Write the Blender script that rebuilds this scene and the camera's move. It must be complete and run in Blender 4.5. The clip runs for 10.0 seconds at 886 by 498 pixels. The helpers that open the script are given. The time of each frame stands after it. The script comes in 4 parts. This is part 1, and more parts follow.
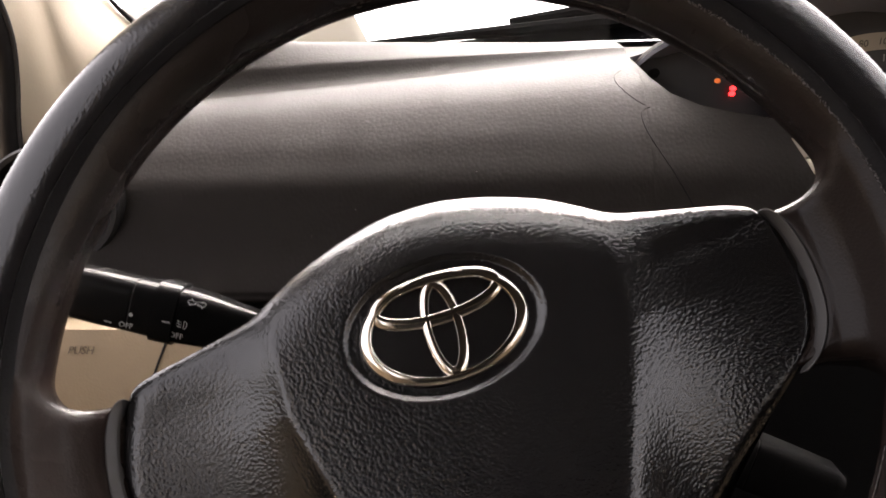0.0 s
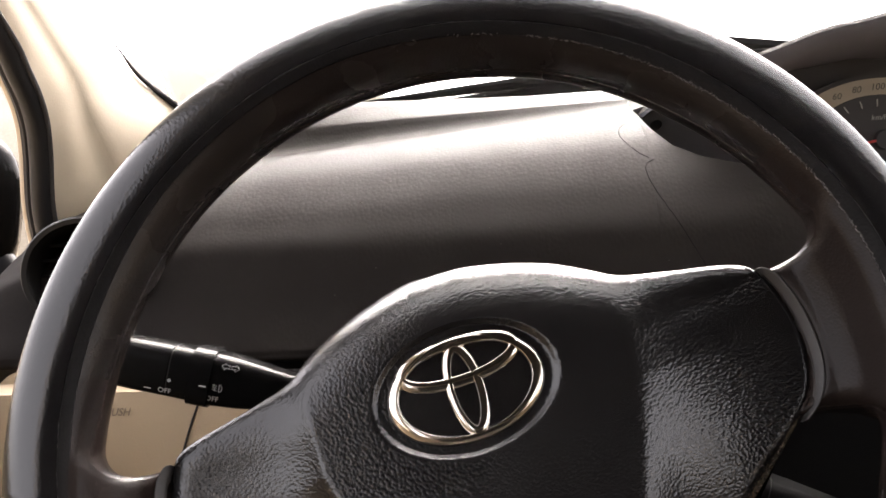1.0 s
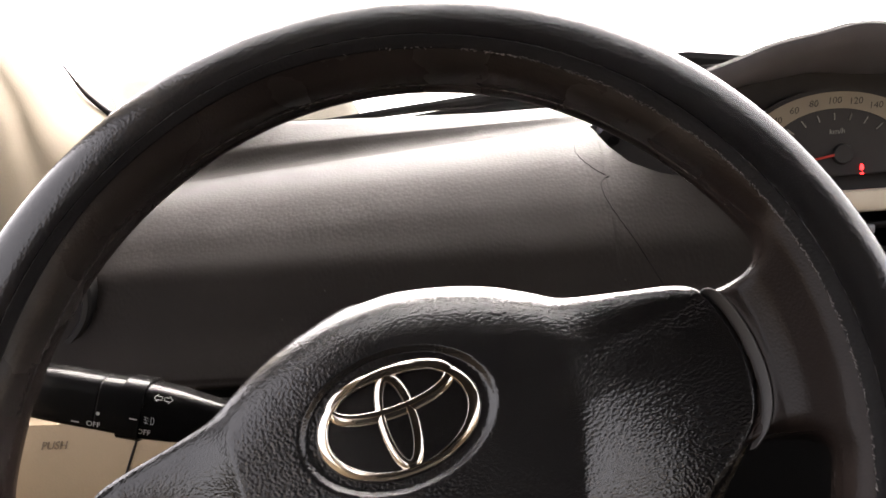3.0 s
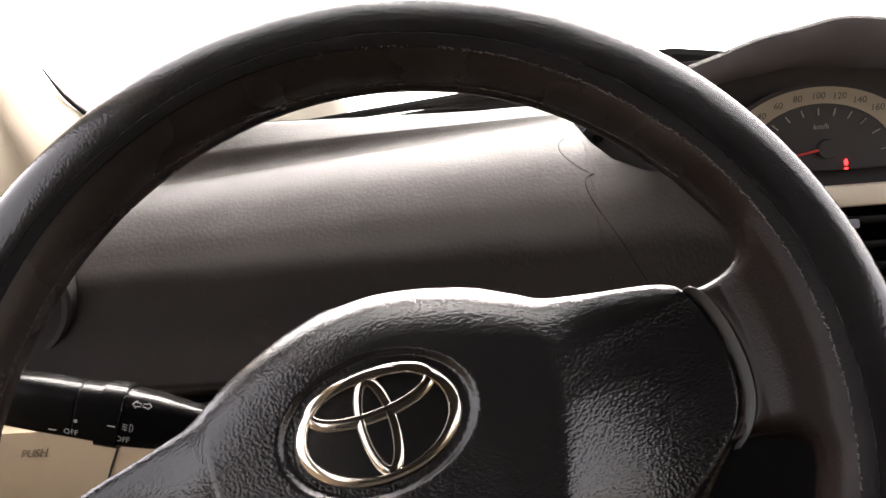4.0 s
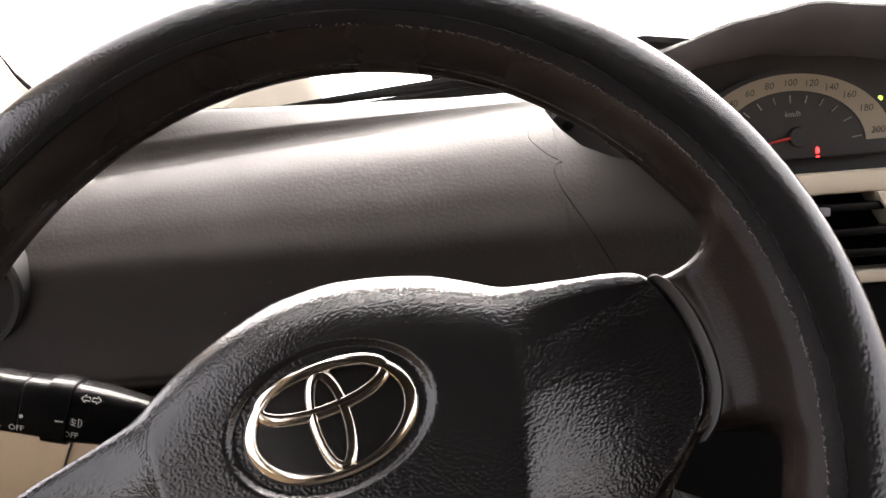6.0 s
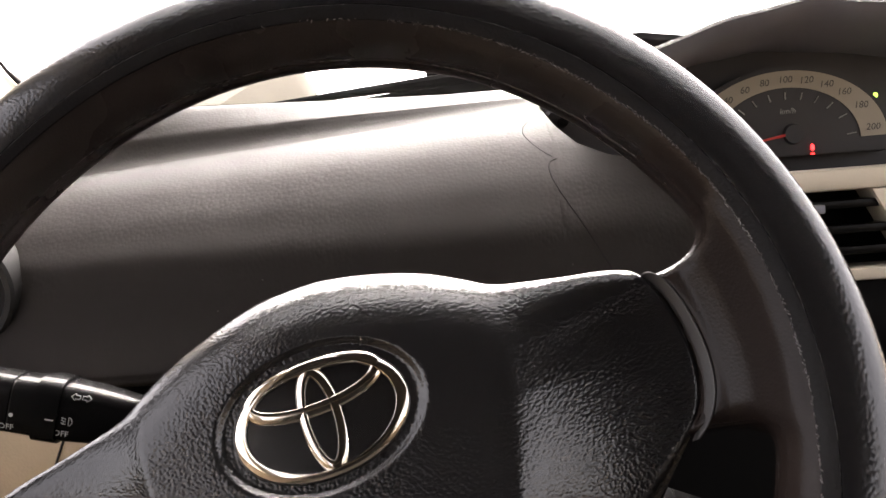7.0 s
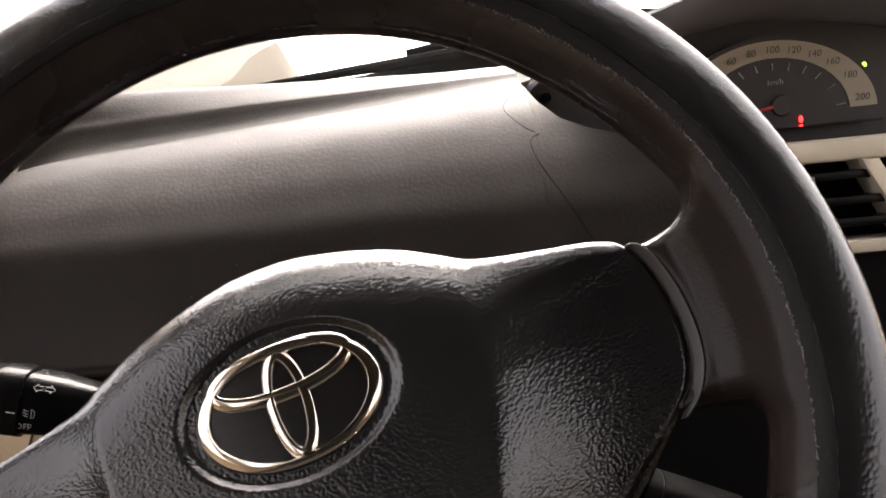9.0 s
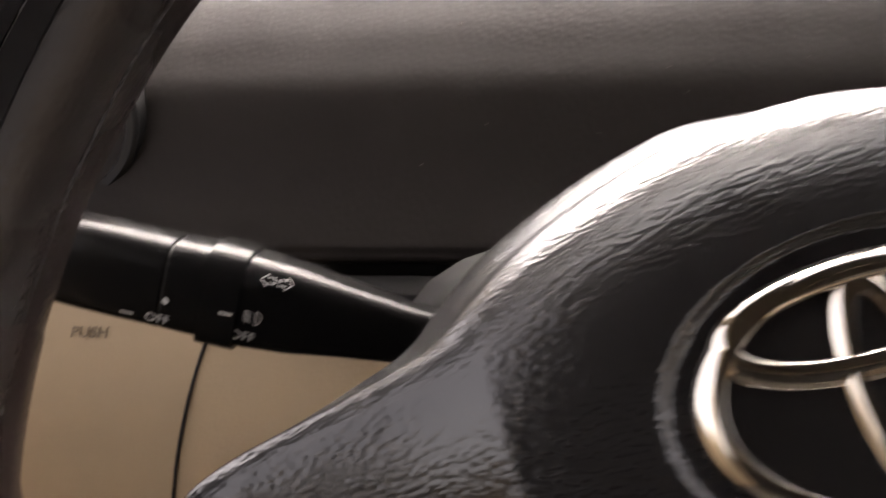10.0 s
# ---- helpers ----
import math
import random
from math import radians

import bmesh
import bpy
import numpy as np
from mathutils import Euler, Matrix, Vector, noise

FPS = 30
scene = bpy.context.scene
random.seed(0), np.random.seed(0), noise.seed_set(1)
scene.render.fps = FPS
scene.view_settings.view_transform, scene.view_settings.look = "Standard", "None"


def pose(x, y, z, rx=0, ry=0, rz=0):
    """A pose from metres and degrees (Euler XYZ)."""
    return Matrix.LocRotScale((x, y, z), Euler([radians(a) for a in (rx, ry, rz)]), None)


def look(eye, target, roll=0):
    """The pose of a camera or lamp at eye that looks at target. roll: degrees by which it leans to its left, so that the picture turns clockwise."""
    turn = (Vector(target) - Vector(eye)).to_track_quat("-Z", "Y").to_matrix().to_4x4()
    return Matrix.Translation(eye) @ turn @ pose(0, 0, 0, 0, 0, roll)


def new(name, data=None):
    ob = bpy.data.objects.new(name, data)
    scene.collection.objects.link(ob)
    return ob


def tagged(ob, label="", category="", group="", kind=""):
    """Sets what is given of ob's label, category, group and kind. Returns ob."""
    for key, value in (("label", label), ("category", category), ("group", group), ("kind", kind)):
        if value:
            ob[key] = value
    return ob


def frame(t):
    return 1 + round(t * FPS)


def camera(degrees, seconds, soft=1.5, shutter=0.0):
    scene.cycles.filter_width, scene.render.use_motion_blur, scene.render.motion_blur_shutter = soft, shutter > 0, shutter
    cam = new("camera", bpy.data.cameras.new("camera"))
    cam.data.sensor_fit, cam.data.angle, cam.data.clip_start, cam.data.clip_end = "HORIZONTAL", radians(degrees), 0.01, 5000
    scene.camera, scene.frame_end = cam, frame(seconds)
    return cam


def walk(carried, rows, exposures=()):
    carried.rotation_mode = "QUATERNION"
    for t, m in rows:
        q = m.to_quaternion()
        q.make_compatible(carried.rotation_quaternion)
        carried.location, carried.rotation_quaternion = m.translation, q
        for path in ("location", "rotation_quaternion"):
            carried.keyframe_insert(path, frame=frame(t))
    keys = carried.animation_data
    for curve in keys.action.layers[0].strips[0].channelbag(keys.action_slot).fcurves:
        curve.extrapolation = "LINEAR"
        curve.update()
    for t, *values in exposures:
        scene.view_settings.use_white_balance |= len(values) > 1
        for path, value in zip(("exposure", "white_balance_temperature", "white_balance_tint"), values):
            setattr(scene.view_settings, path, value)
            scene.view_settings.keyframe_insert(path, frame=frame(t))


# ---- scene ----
# camera and its walk
EXPOSURES = [(0.0, 3.45, 7000, 20), (0.6, 3.62, 6950, 19), (1.0, 3.74, 6900, 18), (2.5, 3.66, 6900, 18), (4.5, 3.72, 6900, 18), (7.5, 3.78, 6950, 19), (9.2, 3.62, 7100, 20), (10.0, 3.66, 7150, 21)]
cam = camera(56.0, 10.0, shutter=0.35)
ROWS = [
    (0, -0.3100, -0.2998, 1.0233, 82.59, 1.18, 5.85),
    (0.5, -0.3020, -0.3134, 1.0390, 83.34, 3.44, 6.60),
    (1, -0.3088, -0.3235, 1.0392, 85.10, 3.27, 6.59),
    (1.5, -0.3042, -0.3148, 1.0370, 85.73, 3.05, 6.58),
    (2, -0.2990, -0.3067, 1.0368, 86.06, 3.49, 5.86),
    (2.5, -0.2944, -0.3062, 1.0389, 86.20, 3.68, 5.36),
    (4, -0.2878, -0.2990, 1.0393, 86.07, 4.46, 4.36),
    (4.5, -0.2836, -0.2952, 1.0412, 85.84, 4.94, 3.91),
    (5, -0.2813, -0.2851, 1.0370, 85.50, 4.71, 3.24),
    (5.5, -0.2809, -0.2861, 1.0364, 85.42, 4.48, 2.98),
    (7, -0.2793, -0.2830, 1.0356, 85.16, 4.35, 2.61),
    (7.5, -0.2757, -0.2821, 1.0373, 85.15, 4.53, 2.47),
    (8, -0.2772, -0.2817, 1.0359, 85.11, 4.52, 2.42),
    (8.5, -0.2772, -0.2817, 1.0356, 85.04, 4.62, 2.32),
    (9, -0.2745, -0.2665, 1.0284, 84.28, 5.36, 1.82),
    (9.2, -0.2823, -0.2460, 1.0133, 84.22, 5.59, 1.49),
    (9.4, -0.2934, -0.2062, 1.0150, 82.04, 4.65, 2.08),
    (9.6, -0.3379, -0.1788, 1.0201, 80.25, 2.35, 3.08),
    (9.8, -0.3756, -0.1496, 1.0192, 78.08, 2.07, 4.73),
    (10, -0.4003, -0.1283, 1.0062, 77.37, 1.28, 6.91),
]
walk(cam, [(t, pose(x, y, z, rx, ry, rz)) for t, x, y, z, rx, ry, rz in ROWS], EXPOSURES)

# ---- world and light ----
world = bpy.data.worlds.new("world")
scene.world = world
world.use_nodes = True
wn = world.node_tree.nodes
sky = wn.new("ShaderNodeTexSky")
sky.sky_type, sky.sun_disc = "NISHITA", False
SUN_EL, SUN_AZ = 54.0, 0.0          # azimuth from straight ahead, positive to the right; veiled by bright haze
sky.sun_elevation, sky.sun_rotation = radians(SUN_EL), radians(SUN_AZ)
sky.air_density, sky.dust_density, sky.ozone_density = 1.0, 5.0, 0.5
wn["Background"].inputs["Strength"].default_value = 0.095
haze = wn.new("ShaderNodeHueSaturation")
haze.inputs["Saturation"].default_value = 0.22
world.node_tree.links.new(sky.outputs["Color"], haze.inputs["Color"])
world.node_tree.links.new(haze.outputs["Color"], wn["Background"].inputs["Color"])
sun = new("sun", bpy.data.lights.new("sun", "SUN"))
sun.data.energy, sun.data.angle, sun.data.color = 1.1, radians(62), (1.0, 0.975, 0.94)
az, el = radians(SUN_AZ), radians(SUN_EL)
sun_way = Vector((math.sin(az) * math.cos(el), math.cos(az) * math.cos(el), math.sin(el)))
sun.matrix_world = look(sun_way * 20, (0, 0, 0))


# ---- materials ----
def material(name, base, rough=0.5, metal=0.0, vary=0.12, vary_scale=6.0, grain=0.0, grain_scale=300.0,
             cells=0.0, cell_scale=250.0, spec=0.5, second=None, rough_vary=0.08, coat=0.0, stretch=(1, 1, 1), groove=0.3):
    """A surface with stains at a large scale and grain at a small one; relief in metres."""
    m = bpy.data.materials.new(name)
    m.use_nodes = True
    nt = m.node_tree
    n, link = nt.nodes, nt.links.new
    b = n["Principled BSDF"]
    b.inputs["Metallic"].default_value = metal
    b.inputs["Specular IOR Level"].default_value = spec
    b.inputs["Coat Weight"].default_value = coat
    tc = n.new("ShaderNodeTexCoord")
    mp = n.new("ShaderNodeMapping")
    mp.inputs["Scale"].default_value = stretch
    link(tc.outputs["Object"], mp.inputs["Vector"])
    big = n.new("ShaderNodeTexNoise")
    big.inputs["Scale"].default_value, big.inputs["Detail"].default_value = vary_scale, 5
    link(mp.outputs["Vector"], big.inputs["Vector"])
    fine = n.new("ShaderNodeTexNoise")
    fine.inputs["Scale"].default_value, fine.inputs["Detail"].default_value = grain_scale, 3
    link(mp.outputs["Vector"], fine.inputs["Vector"])
    ramp = n.new("ShaderNodeMix")
    ramp.data_type = "RGBA"
    other = second or tuple(c * (1 - vary) for c in base)
    ramp.inputs["A"].default_value = (*[min(1, c * (1 + vary * 0.5)) for c in base], 1)
    ramp.inputs["B"].default_value = (*other, 1)
    add = n.new("ShaderNodeMath")
    add.operation = "MULTIPLY_ADD"
    add.inputs[1].default_value, add.inputs[2].default_value = 0.35, 0.0
    link(fine.outputs["Fac"], add.inputs[0])
    tot = n.new("ShaderNodeMath")
    tot.operation = "MULTIPLY_ADD"
    tot.inputs[1].default_value = 1.3
    link(big.outputs["Fac"], tot.inputs[0])
    sub = n.new("ShaderNodeMath")
    sub.operation, sub.inputs[1].default_value = "SUBTRACT", 0.32
    link(add.outputs[0], sub.inputs[0])
    link(sub.outputs[0], tot.inputs[2])
    tot.use_clamp = True
    link(tot.outputs[0], ramp.inputs["Factor"])
    link(ramp.outputs["Result"], b.inputs["Base Color"])
    rr = n.new("ShaderNodeMapRange")
    rr.inputs["To Min"].default_value, rr.inputs["To Max"].default_value = max(0.02, rough - rough_vary), min(1, rough + rough_vary)
    link(big.outputs["Fac"], rr.inputs["Value"])
    link(rr.outputs["Result"], b.inputs["Roughness"])
    last = None
    if cells:
        v = n.new("ShaderNodeTexVoronoi")
        v.feature = "SMOOTH_F1"
        v.inputs["Scale"].default_value, v.inputs["Smoothness"].default_value = cell_scale, groove
        link(mp.outputs["Vector"], v.inputs["Vector"])
        edge = n.new("ShaderNodeMapRange")
        edge.inputs["From Min"].default_value, edge.inputs["From Max"].default_value = 0.75, 0.0
        link(v.outputs["Distance"], edge.inputs["Value"])
        bp = n.new("ShaderNodeBump")
        bp.inputs["Strength"].default_value, bp.inputs["Distance"].default_value = 1.0, cells
        link(edge.outputs["Result"], bp.inputs["Height"])
        last = bp
    if grain:
        bp = n.new("ShaderNodeBump")
        bp.inputs["Strength"].default_value, bp.inputs["Distance"].default_value = 1.0, grain
        link(fine.outputs["Fac"], bp.inputs["Height"])
        if last:
            link(last.outputs["Normal"], bp.inputs["Normal"])
        last = bp
    if last:
        link(last.outputs["Normal"], b.inputs["Normal"])
    return m


def glowing(name, colour, strength):
    m = material(name, colour, 0.4)
    b = m.node_tree.nodes["Principled BSDF"]
    b.inputs["Emission Color"].default_value = (*colour, 1)
    b.inputs["Emission Strength"].default_value = strength
    return m


RIM_LEATHER = material("rim leather", (0.0040, 0.0038, 0.0041), 0.20, grain=0.00003, grain_scale=260, cells=0.00006, cell_scale=620, groove=0.3, vary=0.3, vary_scale=14, spec=0.50, rough_vary=0.05)
INNER_LEATHER = material("smooth inner leather", (0.0105, 0.0082, 0.0074), 0.27, cells=0.00006, cell_scale=900, grain=0.00003, grain_scale=800, vary=0.28, vary_scale=16, spec=0.17)
PAD_VINYL = material("pad vinyl", (0.0042, 0.0039, 0.0041), 0.23, cells=0.00011, cell_scale=840, groove=0.3, grain=0.00002, grain_scale=420, vary=0.25, vary_scale=12, spec=0.54, stretch=(0.8, 1, 1))
SPOKE_VINYL = material("spoke vinyl", (0.0112, 0.0080, 0.0070), 0.25, cells=0.00005, cell_scale=900, grain=0.00003, grain_scale=700, vary=0.28, vary_scale=16, spec=0.10)
DASH_VINYL = material("dash vinyl", (0.0096, 0.0081, 0.0073), 0.56, cells=0.00010, cell_scale=400, grain=0.00003, grain_scale=420, vary=0.2, vary_scale=5, spec=0.035, stretch=(1.0, 1.0, 0.6))
# dark hood vinyl, its colour lifted and blued to stand for lens glare
GLARE_VINYL = material("hood vinyl paled for glare", (0.128, 0.130, 0.150), 0.62, grain=0.0001, grain_scale=700, vary=0.2, vary_scale=8, spec=0.2)
BLACK_PLASTIC = material("black plastic", (0.0045, 0.0044, 0.0044), 0.17, grain=0.00002, grain_scale=1200, vary=0.2, vary_scale=20, spec=0.04)
SHROUD = material("shroud plastic", (0.0030, 0.0028, 0.0028), 0.5, grain=0.00006, grain_scale=700, vary=0.2, vary_scale=14, spec=0.12)
MATT_BLACK = material("matt black", (0.0035, 0.0034, 0.0034), 0.8, vary=0.3, grain=0.0001, spec=0.02)
CHROME = material("chrome", (0.58, 0.54, 0.48), 0.11, 1.0, vary=0.08, vary_scale=60, rough_vary=0.05)
EMBLEM_BLACK = material("emblem black", (0.004, 0.0037, 0.0037), 0.2, vary=0.3, vary_scale=40, grain=0.00003, spec=0.4)
BEIGE = material("beige plastic", (0.33, 0.255, 0.170), 0.5, cells=0.00012, cell_scale=520, grain=0.00004, grain_scale=500, vary=0.08, vary_scale=7, spec=0.35)
CREAM_TRIM = material("cream trim", (0.37, 0.33, 0.265), 0.45, grain=0.00006, grain_scale=600, vary=0.10)
PILLAR_TRIM = material("pillar trim", (0.29, 0.245, 0.185), 0.6, grain=0.0001, grain_scale=500, vary=0.08, vary_scale=9, spec=0.3)
PRINT = material("white print", (0.36, 0.36, 0.35), 0.5)
DIAL_CREAM = material("dial cream", (0.23, 0.20, 0.15), 0.5, vary=0.08, vary_scale=30)
DIAL_DARK = material("dial dark", (0.029, 0.0285, 0.0300), 0.5, vary=0.2, vary_scale=30, spec=0.25)
DIAL_PRINT = material("dial figures", (0.03, 0.025, 0.02), 0.5)
DIAL_TICK = material("dial ticks", (0.21, 0.21, 0.20), 0.5)
DIAL_DUST = material("dust", (0.09, 0.085, 0.08), 0.8)
NEEDLE_RED = glowing("needle red", (0.32, 0.03, 0.025), 0.02)
LAMP_RED = glowing("red telltale", (1.0, 0.02, 0.02), 0.7)
LAMP_AMBER = glowing("amber telltale", (1.0, 0.22, 0.05), 0.04)
LAMP_GREEN = glowing("green telltale", (0.35, 0.85, 0.08), 0.3)
STRIP_LEATHER = material("puckered strip leather", (0.0062, 0.0058, 0.0060), 0.42, grain=0.00012, grain_scale=500, cells=0.00010, cell_scale=700, vary=0.35, vary_scale=30, spec=0.06)
STITCH = material("pale stitching thread", (0.050, 0.047, 0.046), 0.7, vary=0.7, vary_scale=120)
# worn fibres, paled further for the light caught on the edge
WORN_GLINT = material("worn edge with painted glints", (0.11, 0.098, 0.095), 0.5, vary=0.9, vary_scale=160)
SEAM = material("dark seam", (0.008, 0.007, 0.007), 0.8)
RUBBER = material("black rubber", (0.0045, 0.0042, 0.0045), 0.6, grain=0.0002, spec=0.2)
HEADLINER = material("headliner cloth", (0.14, 0.122, 0.098), 0.9, grain=0.0005, grain_scale=500)
# for unseen cabin linings, dark to keep their bounce and reflections down
UNSEEN_DARK = material("dark unseen lining", (0.020, 0.0185, 0.017), 0.95, grain=0.0005, grain_scale=400, spec=0.1)
GLOSS_EDGE = material("smooth grey plastic edge", (0.022, 0.0205, 0.0200), 0.42, grain=0.00002, grain_scale=900, vary=0.15, vary_scale=20, spec=0.34)
CARPET = material("carpet", (0.05, 0.045, 0.04), 0.95, grain=0.001, grain_scale=400, spec=0.1)
CAR_PAINT = material("car paint", (0.62, 0.62, 0.60), 0.3, coat=0.5, vary=0.03)
SAND = material("sandy ground", (0.36, 0.29, 0.21), 0.95, vary=0.3, vary_scale=0.4, grain=0.01, grain_scale=30)
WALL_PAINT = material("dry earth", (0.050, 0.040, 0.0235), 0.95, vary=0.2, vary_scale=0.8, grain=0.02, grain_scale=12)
GLASS = bpy.data.materials.new("window glass")
GLASS.use_nodes = True
gb = GLASS.node_tree.nodes["Principled BSDF"]
gb.inputs["Transmission Weight"].default_value, gb.inputs["Roughness"].default_value = 1.0, 0.0
gb.inputs["IOR"].default_value, gb.inputs["Base Color"].default_value = 1.45, (0.95, 0.98, 0.96, 1)

# ---- building tools ----
PLACED = {}


def thing(name, at, label, category, group="", kind=""):
    """An empty at the base of a thing; its parts are built in world places."""
    ob = new(name)
    ob.empty_display_size = 0.02
    m = at if isinstance(at, Matrix) else Matrix.Translation(at)
    ob.matrix_basis = m
    PLACED[ob] = m
    return tagged(ob, label, category, group, kind)


def finish(ob, mat, angle=40):
    ob.data.materials.append(mat)
    for p in ob.data.polygons:
        p.use_smooth = True
    ob.data.set_sharp_from_angle(angle=radians(angle))


def part(name, bm, mat, parent=None, label="", local=False, angle=40):
    me = bpy.data.meshes.new(name)
    bmesh.ops.recalc_face_normals(bm, faces=bm.faces)
    bm.to_mesh(me)
    bm.free()
    ob = new(name, me)
    finish(ob, mat, angle)
    PLACED[ob] = Matrix.Identity(4)
    if parent:
        ob.parent = parent
        if local:
            PLACED[ob] = PLACED[parent]
        else:
            ob.matrix_parent_inverse = PLACED[parent].inverted()
    return tagged(ob, label)


def lofted(rows, close_u=False, close_v=False, cap=False, bm=None):
    """A skin over rows of points, each of the same length."""
    bm = bm or bmesh.new()
    vs = [[bm.verts.new(p) for p in r] for r in rows]
    nu, nv = len(vs), len(vs[0])
    for i in range(nu if close_u else nu - 1):
        for j in range(nv if close_v else nv - 1):
            q = [vs[i][j], vs[(i + 1) % nu][j], vs[(i + 1) % nu][(j + 1) % nv], vs[i][(j + 1) % nv]]
            bm.faces.new(q)
    if cap:
        bm.faces.new(vs[0])
        bm.faces.new(vs[-1])
    return bm


def thick(rows, d):
    """A skin over rows with a second skin d behind it and closed rims."""
    rows = [[Vector(p) for p in r] for r in rows]
    off = Vector(d)
    back = [[p + off for p in r] for r in rows]
    bm = lofted(rows)
    lofted(back, bm=bm)
    nu, nv = len(rows), len(rows[0])
    loop = [(0, j) for j in range(nv)] + [(i, nv - 1) for i in range(1, nu)] + [(nu - 1, j) for j in range(nv - 2, -1, -1)] + [(i, 0) for i in range(nu - 2, 0, -1)]
    lofted([[rows[i][j] for i, j in loop], [back[i][j] for i, j in loop]], close_v=True, bm=bm)
    bmesh.ops.remove_doubles(bm, verts=bm.verts, dist=1e-6)
    return bm


def tube(path, radius, sides=12, closed=False, flat=1.0, up=None, bm=None, square=1.0):
    """A round bar along a path; radius may be a list. flat squeezes it along its second axis."""
    path = [Vector(p) for p in path]
    n = len(path)
    rad = radius if isinstance(radius, (list, tuple)) else [radius] * n
    rows = []
    ref = Vector(up) if up else Vector((0.13, 0.21, 0.97))
    for i, p in enumerate(path):
        a = path[(i - 1) % n] if closed or i else path[0]
        b = path[(i + 1) % n] if closed or i < n - 1 else path[-1]
        d = (b - a).normalized()
        s = d.cross(ref).normalized()
        w = s.cross(d).normalized()
        rows.append([p + rad[i] * (math.copysign(abs(math.cos(k)) ** square, math.cos(k)) * s + flat * math.copysign(abs(math.sin(k)) ** square, math.sin(k)) * w) for k in [2 * math.pi * j / sides for j in range(sides)]])
    return lofted(rows, close_u=closed, close_v=True, cap=not closed, bm=bm)


def box(lo, hi, bevel=0.0, bm=None, seg=2):
    bm2 = bmesh.new()
    bmesh.ops.create_cube(bm2, size=1)
    for v in bm2.verts:
        v.co = Vector([(a + b) / 2 + c * (b - a) for a, b, c in zip(lo, hi, v.co)])
    if bevel:
        bmesh.ops.bevel(bm2, geom=bm2.edges[:], offset=bevel, segments=seg, affect="EDGES", profile=0.5)
    return bm2


def slab(outline, y0, y1, bevel=0.0):
    """An outline in x, z pushed from y0 to y1, its front edge bevelled."""
    bm = bmesh.new()
    front = [bm.verts.new((x, y0, z)) for x, z in outline]
    back = [bm.verts.new((x, y1, z)) for x, z in outline]
    f = bm.faces.new(front)
    bm.faces.new(back)
    n = len(front)
    for i in range(n):
        bm.faces.new([front[i], front[(i + 1) % n], back[(i + 1) % n], back[i]])
    if bevel:
        bmesh.ops.bevel(bm, geom=f.edges[:], offset=bevel, segments=3, affect="EDGES", profile=0.5)
    return bm


def lettering(text, size, m, mat, parent, name="lettering", depth=0.0002, shear=0.0, local=False):
    """Raised letters; m puts the text's x, y plane."""
    cu = bpy.data.curves.new(name, "FONT")
    cu.body, cu.size, cu.extrude, cu.align_x, cu.align_y, cu.shear = text, size, depth, "CENTER", "CENTER", shear
    cu.resolution_u = 3
    tmp = bpy.data.objects.new(name, cu)
    me = bpy.data.meshes.new_from_object(tmp)
    bpy.data.objects.remove(tmp)
    me.transform(m)
    ob = new(name, me)
    ob.data.materials.clear()
    ob.data.materials.append(mat)
    ob.parent = parent
    if not local:
        ob.matrix_parent_inverse = PLACED[parent].inverted()
    PLACED[ob] = Matrix.Identity(4)
    return ob


def spline(keys, x):
    """Smooth interpolation through sorted (x, value) keys."""
    if x <= keys[0][0]:
        return keys[0][1]
    for (a, va), (b, vb) in zip(keys, keys[1:]):
        if x <= b:
            k = (x - a) / (b - a)
            return va + (vb - va) * k
    return keys[-1][1]


def smooth_curve(points, n):
    """Catmull-Rom through the points, n samples a span."""
    p = [Vector(q) for q in points]
    p = [2 * p[0] - p[1]] + p + [2 * p[-1] - p[-2]]
    out = []
    for i in range(1, len(p) - 2):
        for k in range(n):
            t = k / n
            a, b, c, d = p[i - 1:i + 3]
            out.append(0.5 * ((2 * b) + (c - a) * t + (2 * a - 5 * b + 4 * c - d) * t * t + (3 * b - a - 3 * c + d) * t ** 3))
    out.append(p[-2])
    return out


# ---- outside ----
bm = bmesh.new()
bmesh.ops.create_grid(bm, x_segments=8, y_segments=8, size=1500)
tagged(part("ground", bm, SAND), "pale sandy ground around the parked car", "ground", kind="structure")
rows = []
for i in range(48):
    x = -17 + 14.5 * i / 47
    top = 4.9 * min(1, max(0.02, (-3.7 - x) / 1.6)) ** 0.7 + 0.15 * noise.noise((x * 0.5, 0, 0))
    rows.append([(x + 0.3 * noise.noise((x, d * 9, 2)), 9 + 14 * d, -0.05 + (top + 0.1) * d ** 0.8 + 0.12 * noise.noise((x * 0.5, d * 5, 1))) for d in (0, 0.1, 0.2, 0.35, 0.5, 0.65, 0.8, 0.9, 1.0)] + [(x, 40, -0.05)])
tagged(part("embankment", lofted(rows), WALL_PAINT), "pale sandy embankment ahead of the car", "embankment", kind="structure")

# ---- car shell ----
shell = thing("wall_shell", (0, 0, 0.3), "closed car cabin shell with window openings", "car body", kind="structure")
XL, XR = -0.80, 0.72
tagged(part("floor", box((XL, -2.0, 0.26), (XR, 0.75, 0.30)), CARPET), "dark carpeted cabin floor", "floor", kind="structure")
# unseen ceiling, made dark so the pad and emblem reflect little
tagged(part("ceiling", box((XL + 0.12, -2.0, 1.55), (XR - 0.05, -0.21, 1.58), 0.008), UNSEEN_DARK), "unseen headliner, made dark to keep reflections black", "ceiling", kind="structure")
